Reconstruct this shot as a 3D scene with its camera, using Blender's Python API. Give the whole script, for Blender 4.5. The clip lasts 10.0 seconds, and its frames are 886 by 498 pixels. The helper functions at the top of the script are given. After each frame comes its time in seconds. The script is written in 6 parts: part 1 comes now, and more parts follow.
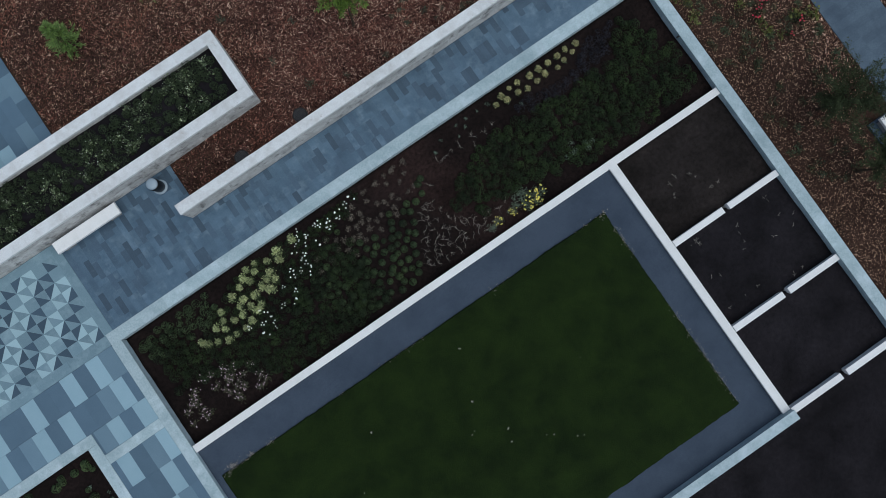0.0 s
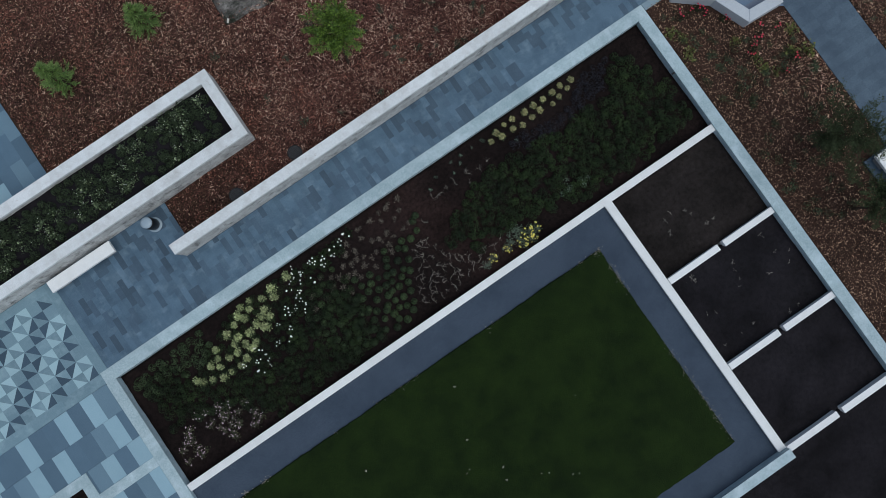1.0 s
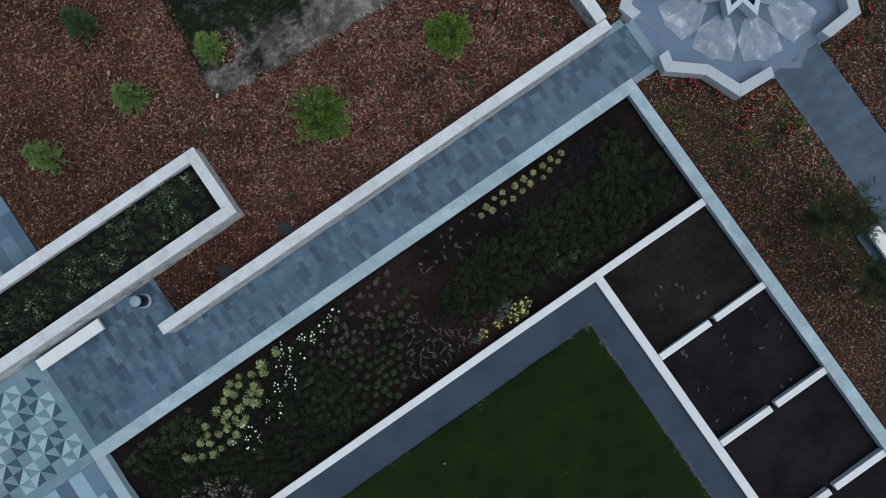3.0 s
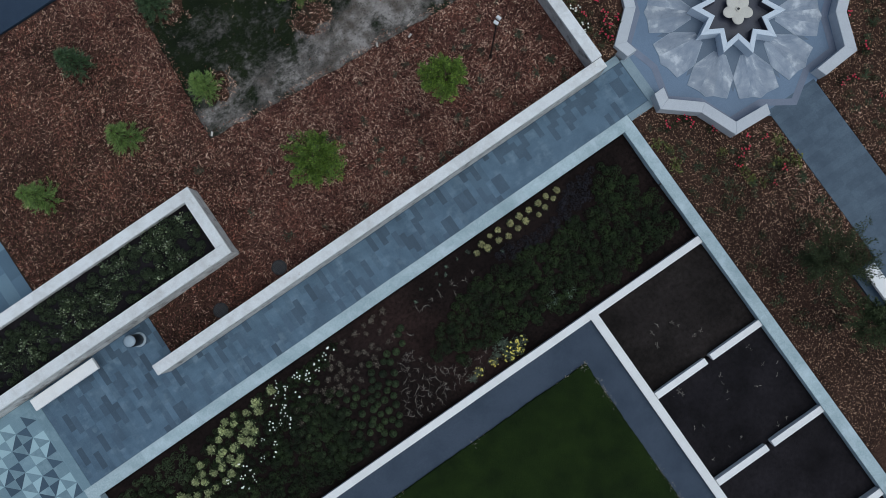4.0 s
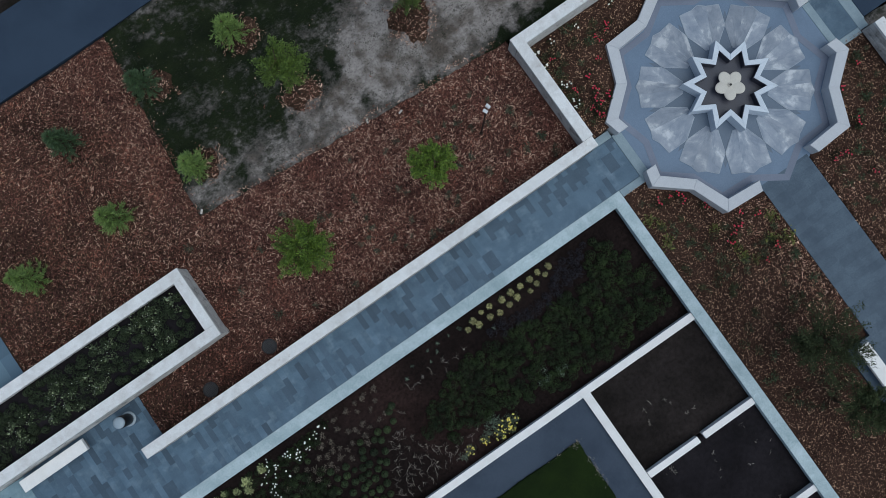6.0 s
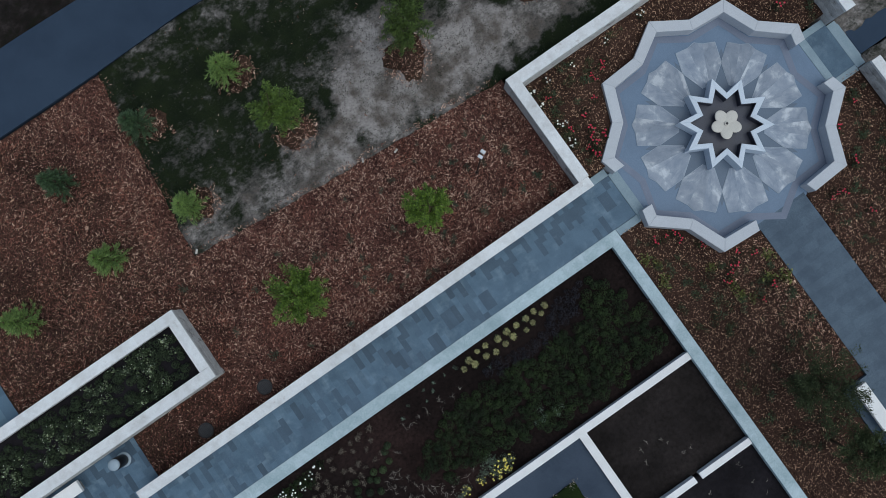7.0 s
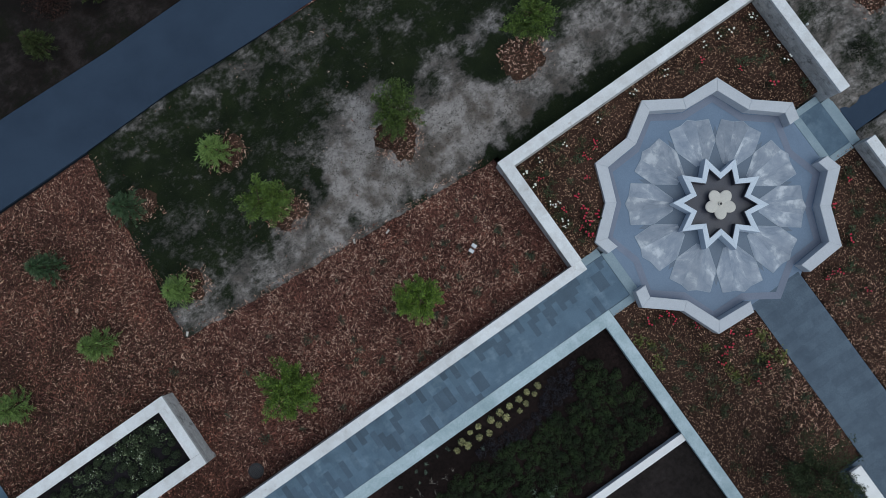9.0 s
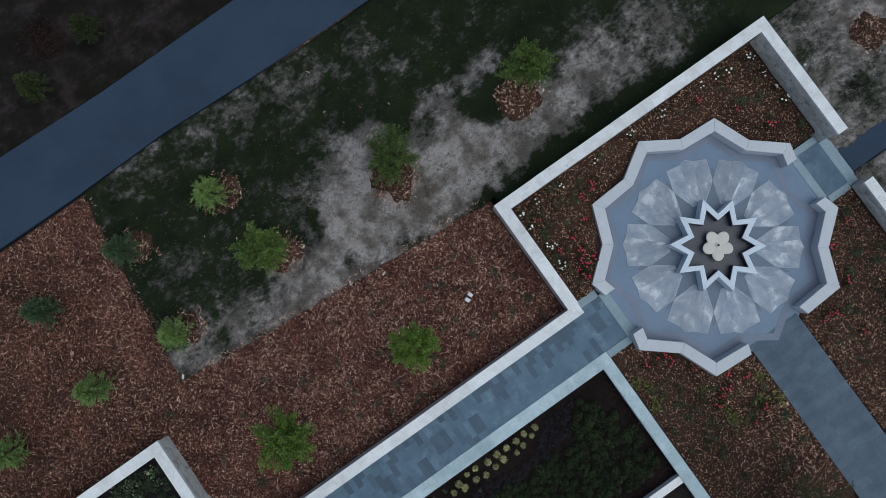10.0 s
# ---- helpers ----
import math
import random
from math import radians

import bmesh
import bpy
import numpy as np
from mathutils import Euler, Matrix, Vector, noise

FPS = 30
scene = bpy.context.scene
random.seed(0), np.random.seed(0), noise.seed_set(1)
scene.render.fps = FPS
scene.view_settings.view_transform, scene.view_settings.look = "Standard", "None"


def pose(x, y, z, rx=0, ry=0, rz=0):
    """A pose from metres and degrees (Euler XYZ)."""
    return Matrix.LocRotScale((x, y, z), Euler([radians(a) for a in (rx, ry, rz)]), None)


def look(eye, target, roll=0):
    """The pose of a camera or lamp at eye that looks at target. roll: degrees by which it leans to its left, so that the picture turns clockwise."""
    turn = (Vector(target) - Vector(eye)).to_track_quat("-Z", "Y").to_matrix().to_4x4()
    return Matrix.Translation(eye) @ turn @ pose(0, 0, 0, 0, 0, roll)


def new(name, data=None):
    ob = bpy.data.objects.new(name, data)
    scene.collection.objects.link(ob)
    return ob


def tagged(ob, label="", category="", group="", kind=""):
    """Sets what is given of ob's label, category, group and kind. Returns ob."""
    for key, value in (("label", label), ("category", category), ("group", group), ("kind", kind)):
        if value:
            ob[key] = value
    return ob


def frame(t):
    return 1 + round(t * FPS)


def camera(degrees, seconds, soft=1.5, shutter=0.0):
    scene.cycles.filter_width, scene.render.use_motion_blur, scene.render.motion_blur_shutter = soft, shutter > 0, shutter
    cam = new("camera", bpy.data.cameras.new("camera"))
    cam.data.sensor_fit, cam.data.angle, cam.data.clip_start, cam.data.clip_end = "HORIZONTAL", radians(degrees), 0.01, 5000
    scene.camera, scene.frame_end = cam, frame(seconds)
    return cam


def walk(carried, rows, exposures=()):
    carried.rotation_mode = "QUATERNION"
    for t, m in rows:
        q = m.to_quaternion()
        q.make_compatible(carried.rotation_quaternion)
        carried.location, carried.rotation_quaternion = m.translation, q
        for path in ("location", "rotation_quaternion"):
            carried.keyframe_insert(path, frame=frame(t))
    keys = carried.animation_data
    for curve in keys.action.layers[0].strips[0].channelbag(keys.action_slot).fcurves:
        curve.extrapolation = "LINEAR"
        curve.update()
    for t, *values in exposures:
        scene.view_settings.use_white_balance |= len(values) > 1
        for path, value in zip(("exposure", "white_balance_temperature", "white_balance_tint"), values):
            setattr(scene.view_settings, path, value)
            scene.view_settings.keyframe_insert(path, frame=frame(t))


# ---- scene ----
# ---- camera and its flight ----
cam = camera(68.0, 10.0, soft=0.5)
PATH = [
    (0.0, 10.033, -4.645, 22.405, 3.178, 0.004, -34.543),
    (0.5, 10.480, -4.184, 22.425, 3.204, 0.051, -34.559),
    (1.0, 10.927, -3.720, 22.443, 3.228, 0.095, -34.577),
    (1.5, 11.374, -3.254, 22.460, 3.249, 0.137, -34.597),
    (2.0, 11.820, -2.784, 22.476, 3.268, 0.176, -34.618),
    (2.5, 12.266, -2.312, 22.491, 3.285, 0.212, -34.641),
    (3.0, 12.712, -1.836, 22.505, 3.299, 0.245, -34.666),
    (3.5, 13.159, -1.356, 22.517, 3.311, 0.275, -34.693),
    (4.0, 13.605, -0.871, 22.529, 3.320, 0.302, -34.721),
    (4.5, 14.053, -0.382, 22.539, 3.326, 0.327, -34.751),
    (5.0, 14.500, 0.112, 22.549, 3.329, 0.349, -34.783),
    (5.5, 14.949, 0.611, 22.557, 3.330, 0.367, -34.816),
    (6.0, 15.398, 1.116, 22.564, 3.327, 0.384, -34.851),
    (6.5, 15.849, 1.626, 22.570, 3.322, 0.397, -34.888),
    (7.0, 16.301, 2.143, 22.575, 3.313, 0.407, -34.927),
    (7.5, 16.754, 2.667, 22.579, 3.301, 0.415, -34.967),
    (8.0, 17.208, 3.197, 22.581, 3.286, 0.420, -35.009),
    (8.5, 17.664, 3.735, 22.583, 3.267, 0.422, -35.053),
    (9.0, 18.122, 4.280, 22.583, 3.246, 0.421, -35.098),
    (9.5, 18.582, 4.834, 22.582, 3.220, 0.417, -35.145),
    (10.0, 19.044, 5.395, 22.581, 3.191, 0.411, -35.194),
]
walk(cam, [(t, pose(x, y, z, rx, ry, rz)) for t, x, y, z, rx, ry, rz in PATH])
scene.view_settings.exposure = -0.22

# ---- light: dusk under a pale overcast sky ----
world = bpy.data.worlds.new("sky")
scene.world = world
world.use_nodes = True
wn = world.node_tree.nodes
sky = wn.new("ShaderNodeTexSky")
sky.sky_type = "NISHITA"
sky.sun_disc = False
sky.sun_elevation = radians(66)
sky.sun_rotation = radians(156)
sky.air_density, sky.dust_density, sky.ozone_density = 1.0, 2.5, 1.5
wn["Background"].inputs["Strength"].default_value = 0.085
world.node_tree.links.new(sky.outputs["Color"], wn["Background"].inputs["Color"])
sun_data = bpy.data.lights.new("sun", "SUN")
sun_data.energy, sun_data.angle, sun_data.color = 2.05, radians(85), (0.87, 0.98, 1.0)
sun = new("sun", sun_data)
sun.matrix_world = look((7, -16, 40), (0, 0, 0))


# ---- materials ----
def material(name, rough=0.8, metal=0.0):
    m = bpy.data.materials.new(name)
    m.use_nodes = True
    b = m.node_tree.nodes["Principled BSDF"]
    b.inputs["Roughness"].default_value = rough
    b.inputs["Metallic"].default_value = metal
    b.inputs["Specular IOR Level"].default_value = 0.5 if rough < 0.6 else 0.12 if rough > 0.85 else 0.3
    return m, m.node_tree.nodes, m.node_tree.links, b


def ramp_node(nodes, stops):
    r = nodes.new("ShaderNodeValToRGB")
    while len(r.color_ramp.elements) < len(stops):
        r.color_ramp.elements.new(0.5)
    for e, (pos, col) in zip(r.color_ramp.elements, stops):
        e.position, e.color = pos, (*col, 1)
    return r


def noise_node(nodes, links, scale, detail=4.0, rough=0.6, coord=None, stretch=None):
    n = nodes.new("ShaderNodeTexNoise")
    n.inputs["Scale"].default_value, n.inputs["Detail"].default_value, n.inputs["Roughness"].default_value = scale, detail, rough
    src = coord
    if src is None:
        g = nodes.new("ShaderNodeNewGeometry")
        src = g.outputs["Position"]
    if stretch:
        mp = nodes.new("ShaderNodeMapping")
        mp.inputs["Scale"].default_value = stretch
        links.new(src, mp.inputs["Vector"])
        src = mp.outputs["Vector"]
    links.new(src, n.inputs["Vector"])
    return n


def mix_node(nodes, links, a, b, fac, blend="MIX"):
    m = nodes.new("ShaderNodeMix")
    m.data_type, m.blend_type = "RGBA", blend
    for sock, v in ((m.inputs[6], a), (m.inputs[7], b), (m.inputs[0], fac)):
        if isinstance(v, (int, float)):
            sock.default_value = v
        elif isinstance(v, tuple):
            sock.default_value = (*v, 1)
        else:
            links.new(v, sock)
    return m.outputs[2]


def bump_to(nodes, links, bsdf, height, strength=0.3, distance=0.01):
    b = nodes.new("ShaderNodeBump")
    b.inputs["Strength"].default_value, b.inputs["Distance"].default_value = strength, distance
    links.new(height, b.inputs["Height"])
    links.new(b.outputs["Normal"], bsdf.inputs["Normal"])


def stone(name, low, high, stain, rough=0.75, big=0.9, fine=28.0, vary=0.25, stain_amount=0.5, lichen=None):
    """Cut stone or concrete: fine grain, broad stains, dark specks where lichen is given, and a shade of its own for each piece."""
    m, n, l, b = material(name, rough)
    broad = noise_node(n, l, big, 5, 0.65)
    grain = noise_node(n, l, fine, 3, 0.7)
    r1 = ramp_node(n, [(0.3, low), (0.7, high)])
    l.new(grain.outputs["Fac"], r1.inputs["Fac"])
    r2 = ramp_node(n, [(0.42, (0, 0, 0)), (0.68, (1, 1, 1))])
    l.new(broad.outputs["Fac"], r2.inputs["Fac"])
    sc = n.new("ShaderNodeMath")
    sc.operation = "MULTIPLY"
    sc.inputs[1].default_value = stain_amount
    l.new(r2.outputs["Color"], sc.inputs[0])
    c = mix_node(n, l, r1.outputs["Color"], stain, sc.outputs[0])
    if lichen:
        colour, scale, low_at, high_at = lichen
        spot = noise_node(n, l, scale, 7, 0.7)
        r4 = ramp_node(n, [(low_at, (0, 0, 0)), (high_at, (1, 1, 1))])
        l.new(spot.outputs["Fac"], r4.inputs["Fac"])
        c = mix_node(n, l, c, colour, r4.outputs["Color"])
    if vary > 0:
        info = n.new("ShaderNodeObjectInfo")
        r3 = ramp_node(n, [(0.0, (1 - vary,) * 3), (1.0, (1 + vary,) * 3)])
        l.new(info.outputs["Random"], r3.inputs["Fac"])
        c = mix_node(n, l, c, r3.outputs["Color"], 1.0, "MULTIPLY")
    l.new(c, b.inputs["Base Color"])
    bump_to(n, l, b, grain.outputs["Fac"], 0.25, 0.004)
    return m


def soil(name, low, high, fleck, fleck_from=0.66, rough=0.95, scale=9.0, aged=None):
    """Loose ground: clods at two sizes and small pale flecks."""
    m, n, l, b = material(name, rough)
    clod = noise_node(n, l, scale, 6, 0.7)
    broad = noise_node(n, l, 0.6, 4, 0.6)
    spot = noise_node(n, l, scale * 5, 2, 0.5)
    r1 = ramp_node(n, [(0.3, low), (0.75, high)])
    l.new(clod.outputs["Fac"], r1.inputs["Fac"])
    r2 = ramp_node(n, [(0.32, (0.52,) * 3), (0.68, (1.35,) * 3)])
    l.new(broad.outputs["Fac"], r2.inputs["Fac"])
    c = mix_node(n, l, r1.outputs["Color"], r2.outputs["Color"], 1.0, "MULTIPLY")
    r3 = ramp_node(n, [(fleck_from, (0, 0, 0)), (fleck_from + 0.06, (1, 1, 1))])
    l.new(spot.outputs["Fac"], r3.inputs["Fac"])
    c = mix_node(n, l, c, fleck, r3.outputs["Color"])
    if aged:                                   # older, browner mulch where little of it is fresh
        att = n.new("ShaderNodeAttribute")
        att.attribute_name = "wear"
        r4 = ramp_node(n, [(0.0, aged), (1.0, (1.0, 1.0, 1.0))])
        l.new(att.outputs["Fac"], r4.inputs["Fac"])
        c = mix_node(n, l, c, r4.outputs["Color"], 1.0, "MULTIPLY")
    l.new(c, b.inputs["Base Color"])
    bump_to(n, l, b, clod.outputs["Fac"], 0.9, 0.04)
    return m


def leaf_mat(name, dark, light, rough=0.55, middle=None, patch=None):
    """Leaves: each leaf takes its own shade between two greens, each plant its own lightness, and with patch the lightness drifts over the bed."""
    m, n, l, b = material(name, rough)
    g = n.new("ShaderNodeNewGeometry")
    r1 = ramp_node(n, [(0.0, dark), (1.0, light)] if middle is None else [(0.0, dark), (0.55, middle), (1.0, light)])
    l.new(g.outputs["Random Per Island"], r1.inputs["Fac"])
    info = n.new("ShaderNodeObjectInfo")
    r2 = ramp_node(n, [(0.0, (0.75,) * 3), (1.0, (1.25,) * 3)])
    l.new(info.outputs["Random"], r2.inputs["Fac"])
    c = mix_node(n, l, r1.outputs["Color"], r2.outputs["Color"], 1.0, "MULTIPLY")
    if patch:
        drift = noise_node(n, l, patch, 3, 0.6)
        r3 = ramp_node(n, [(0.33, (0.5, 0.52, 0.6)), (0.52, (1.0,) * 3), (0.70, (1.75, 1.65, 1.5))])
        l.new(drift.outputs["Fac"], r3.inputs["Fac"])
        c = mix_node(n, l, c, r3.outputs["Color"], 1.0, "MULTIPLY")
    l.new(c, b.inputs["Base Color"])
    return m


LIMESTONE = stone("pale_limestone", (0.60, 0.625, 0.65), (0.755, 0.775, 0.785), (0.47, 0.465, 0.46), 0.8, 2.3, 30, 0.05, 0.6, ((0.38, 0.34, 0.32), 4.5, 0.62, 0.78))
ASHLAR = stone("split_limestone", (0.42, 0.42, 0.415), (0.60, 0.60, 0.59), (0.30, 0.295, 0.285), 0.9, 3.2, 16, 0.14, 0.6, ((0.14, 0.135, 0.13), 3.0, 0.53, 0.69))
WALL_CORE = stone("wall_core", (0.22, 0.22, 0.22), (0.30, 0.30, 0.295), (0.16, 0.16, 0.15), 0.95, 1.5, 25, 0.0, 0.6)
KERB = stone("weathered_kerb_concrete", (0.305, 0.405, 0.445), (0.465, 0.57, 0.61), (0.24, 0.33, 0.365), 0.8, 1.1, 20, 0.07, 0.75, ((0.525, 0.625, 0.68), 1.3, 0.48, 0.74))
THRESHOLD = stone("grey_threshold_stone", (0.19, 0.265, 0.31), (0.27, 0.345, 0.39), (0.16, 0.225, 0.27), 0.7, 1.6, 30, 0.06, 0.5)
WHITE_WALL = stone("white_cast_stone", (0.70, 0.71, 0.72), (0.82, 0.82, 0.82), (0.62, 0.62, 0.61), 0.75, 2.0, 35, 0.04, 0.4)
STAR_STONE = stone("star_cast_stone", (0.43, 0.455, 0.495), (0.535, 0.565, 0.605), (0.385, 0.41, 0.45), 0.7, 2.0, 35, 0.04, 0.35)
PAVER = stone("bluestone_paver", (0.068, 0.119, 0.173), (0.097, 0.158, 0.221), (0.047, 0.086, 0.129), 0.6, 1.3, 30, 0.12, 0.75, ((0.142, 0.208, 0.268), 1.6, 0.52, 0.74))
PAVER_DARK = stone("dark_bluestone_paver", (0.051, 0.086, 0.128), (0.072, 0.117, 0.164), (0.040, 0.069, 0.103), 0.6, 1.3, 30, 0.24, 0.6, ((0.105, 0.152, 0.205), 2.2, 0.58, 0.76))
SLAB_LIGHT = stone("light_granite_slab", (0.230, 0.360, 0.433), (0.284, 0.419, 0.495), (0.198, 0.320, 0.393), 0.65, 1.0, 40, 0.08, 0.4)
SLAB_MID = stone("blue_grey_granite_slab", (0.115, 0.192, 0.255), (0.155, 0.241, 0.306), (0.104, 0.172, 0.233), 0.65, 1.0, 40, 0.12, 0.4)
SLAB_DARK = stone("dark_granite_slab", (0.073, 0.127, 0.182), (0.103, 0.167, 0.228), (0.066, 0.115, 0.166), 0.65, 1.0, 40, 0.12, 0.4)
TRI_LIGHT = stone("pale_mosaic_stone", (0.279, 0.414, 0.469), (0.347, 0.488, 0.546), (0.243, 0.364, 0.418), 0.6, 1.2, 40, 0.08, 0.3)
TRI_MID = stone("grey_mosaic_stone", (0.140, 0.224, 0.274), (0.186, 0.282, 0.334), (0.117, 0.194, 0.244), 0.6, 1.2, 40, 0.10, 0.4, ((0.245, 0.352, 0.405), 1.4, 0.50, 0.72))
TRI_DARK = stone("dark_mosaic_stone", (0.040, 0.072, 0.108), (0.060, 0.100, 0.141), (0.037, 0.066, 0.098), 0.6, 1.2, 40, 0.15, 0.3)
FLOOR_BLUE = stone("blue_grey_terrace_stone", (0.096, 0.155, 0.238), (0.132, 0.198, 0.290), (0.082, 0.130, 0.202), 0.5, 0.9, 40, 0.05, 0.7)
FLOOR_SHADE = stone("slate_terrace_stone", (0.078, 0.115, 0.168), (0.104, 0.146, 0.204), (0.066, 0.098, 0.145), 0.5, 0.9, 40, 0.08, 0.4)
ROSE_BAND = stone("rose_grey_stone_band", (0.142, 0.170, 0.232), (0.185, 0.214, 0.280), (0.125, 0.150, 0.208), 0.6, 1.0, 40, 0.08, 0.5)
BASIN = stone("dark_basin_slate", (0.026, 0.030, 0.050), (0.043, 0.048, 0.072), (0.034, 0.030, 0.036), 0.45, 1.5, 40, 0.0, 0.4)
CREAM = stone("cream_stone", (0.52, 0.50, 0.455), (0.62, 0.60, 0.55), (0.46, 0.44, 0.40), 0.65, 3.0, 45, 0.05, 0.4)
GRAVEL = stone("fine_blue_gravel", (0.035, 0.050, 0.075), (0.074, 0.096, 0.131), (0.030, 0.044, 0.066), 0.95, 0.6, 55, 0.0, 0.6)
ASPHALT = stone("blue_grey_asphalt", (0.024, 0.040, 0.066), (0.044, 0.068, 0.106), (0.022, 0.036, 0.060), 0.86, 0.35, 60, 0.0, 0.6)
PATH_STONE = stone("smooth_bluestone_path", (0.050, 0.081, 0.118), (0.082, 0.121, 0.164), (0.034, 0.058, 0.090), 0.6, 1.1, 30, 0.0, 0.8)
PATH_LIGHT = stone("pale_bluestone_path", (0.058, 0.092, 0.132), (0.090, 0.132, 0.176), (0.042, 0.068, 0.102), 0.6, 1.1, 30, 0.0, 0.75)
MULCH = soil("bark_mulch", (0.014, 0.0056, 0.0046), (0.170, 0.073, 0.058), (0.33, 0.185, 0.145), 0.63, scale=14.0, aged=(0.52, 0.68, 0.58))
MULCH_DULL = soil("weathered_bark_mulch", (0.012, 0.0065, 0.0050), (0.080, 0.042, 0.031), (0.22, 0.14, 0.10), 0.63, scale=13.0)
BED_SOIL = soil("dark_bed_soil", (0.0070, 0.0042, 0.0039), (0.040, 0.0225, 0.0205), (0.075, 0.050, 0.043), 0.70, aged=(0.50, 0.56, 0.58))
BLACK_SOIL = soil("black_compost", (0.0085, 0.0075, 0.0092), (0.0180, 0.0158, 0.0190), (0.05, 0.045, 0.042), 0.745, scale=7)
BROWN_SOIL = soil("brown_black_compost", (0.0105, 0.0085, 0.0082), (0.027, 0.0220, 0.0212), (0.06, 0.05, 0.045), 0.745, scale=7)
CHIP = leaf_mat("wood_chip", (0.045, 0.017, 0.013), (0.88, 0.62, 0.48), 0.87, (0.230, 0.107, 0.079))
SHRED = leaf_mat("red_bark_shred", (0.014, 0.0055, 0.0045), (0.25, 0.110, 0.086), 0.9, (0.086, 0.0365, 0.028), patch=1.1)
CHIP_DULL = leaf_mat("weathered_wood_chip", (0.034, 0.018, 0.013), (0.74, 0.50, 0.34), 0.87, (0.095, 0.048, 0.033))
BLACK_METAL, _, _, _b = material("black_powder_coated_metal", 0.4, 0.3)
_b.inputs["Base Color"].default_value = (0.012, 0.012, 0.014, 1)
IRON, _, _, _b = material("cast_iron", 0.6, 0.2)
_b.inputs["Base Color"].default_value = (0.05, 0.05, 0.055, 1)
WHITE_PAINT, _, _, _b = material("white_enamel", 0.35)
_b.inputs["Base Color"].default_value = (0.58, 0.61, 0.64, 1)


LID_PAINT, _, _, _b = material("pale_grey_enamel", 0.4)
_b.inputs["Base Color"].default_value = (0.27, 0.34, 0.40, 1)


def grass_mat(name, dark, light, bare=None, scale=0.9, low=0.47, high=0.56):
    """Turf: mottled blades, and where bare is given worn patches of that soil."""
    m, n, l, b = material(name, 0.9)
    blade = noise_node(n, l, 45, 3, 0.7)
    patch = noise_node(n, l, 1.1, 5, 0.6)
    r1 = ramp_node(n, [(0.3, dark), (0.75, light)])
    l.new(blade.outputs["Fac"], r1.inputs["Fac"])
    r2 = ramp_node(n, [(0.3, (0.62, 0.66, 0.7)), (0.7, (1.42, 1.36, 1.2))])
    l.new(patch.outputs["Fac"], r2.inputs["Fac"])
    c = mix_node(n, l, r1.outputs["Color"], r2.outputs["Color"], 1.0, "MULTIPLY")
    if bare:
        worn = noise_node(n, l, scale, 10, 0.74)
        att = n.new("ShaderNodeAttribute")
        att.attribute_name = "wear"
        add = n.new("ShaderNodeMath")
        l.new(worn.outputs["Fac"], add.inputs[0])
        l.new(att.outputs["Fac"], add.inputs[1])
        scuff = noise_node(n, l, 5.0, 9, 0.82, None, (0.75, 1.2, 1.0))
        half = n.new("ShaderNodeMath")
        half.operation = "MULTIPLY_ADD"
        half.inputs[1].default_value, half.inputs[2].default_value = 0.8, -0.4
        l.new(scuff.outputs["Fac"], half.inputs[0])
        both = n.new("ShaderNodeMath")
        l.new(add.outputs[0], both.inputs[0])
        l.new(half.outputs[0], both.inputs[1])
        thin = ramp_node(n, [(low - 0.10, (0, 0, 0)), ((low + high) / 2, (0.85,) * 3)])
        l.new(both.outputs[0], thin.inputs["Fac"])
        c = mix_node(n, l, c, tuple(v * 0.36 for v in bare), thin.outputs["Color"])
        r3 = ramp_node(n, [(low, (0, 0, 0)), ((low + high) / 2, (0.36,) * 3), (high, (1, 1, 1))])
        l.new(both.outputs[0], r3.inputs["Fac"])
        grit = noise_node(n, l, 11, 8, 0.84)
        r4 = ramp_node(n, [(0.34, tuple(v * 0.2 for v in bare)), (0.43, tuple(v * 0.85 for v in bare)), (0.62, tuple(v * 1.2 for v in bare))])
        l.new(grit.outputs["Fac"], r4.inputs["Fac"])
        earth = noise_node(n, l, 1.1, 6, 0.6)
        r5 = ramp_node(n, [(0.38, (0.36, 0.33, 0.30)), (0.46, (0.62, 0.60, 0.58)), (0.54, (1.0,) * 3), (0.66, (1.15,) * 3)])
        l.new(earth.outputs["Fac"], r5.inputs["Fac"])
        c = mix_node(n, l, c, mix_node(n, l, r4.outputs["Color"], r5.outputs["Color"], 1.0, "MULTIPLY"), r3.outputs["Color"])
    l.new(c, b.inputs["Base Color"])
    bump_to(n, l, b, blade.outputs["Fac"], 0.8, 0.03)
    return m


LAWN = grass_mat("clipped_lawn", (0.0038, 0.0100, 0.0024), (0.0165, 0.0320, 0.0068))
TURF = grass_mat("patchy_turf", (0.005, 0.009, 0.004), (0.019, 0.027, 0.013), (0.278, 0.256, 0.244), 1.4, 0.42, 0.64)
WILD = grass_mat("rough_verge", (0.005, 0.006, 0.004), (0.014, 0.015, 0.009), (0.030, 0.024, 0.023), 0.8, 0.42, 0.62)


# ---- building blocks ----
def link_mesh(name, bm, mat, parent=None, label="", smooth=False):
    me = bpy.data.meshes.new(name)
    bm.to_mesh(me)
    bm.free()
    me.materials.append(mat)
    if smooth:
        me.shade_smooth()
    ob = new(name, me)
    if parent:
        ob.parent = parent
    if label:
        ob["label"] = label
    return ob


def part(name, bm, mat, parent, label=""):
    return link_mesh(name, bm, mat, parent, label)


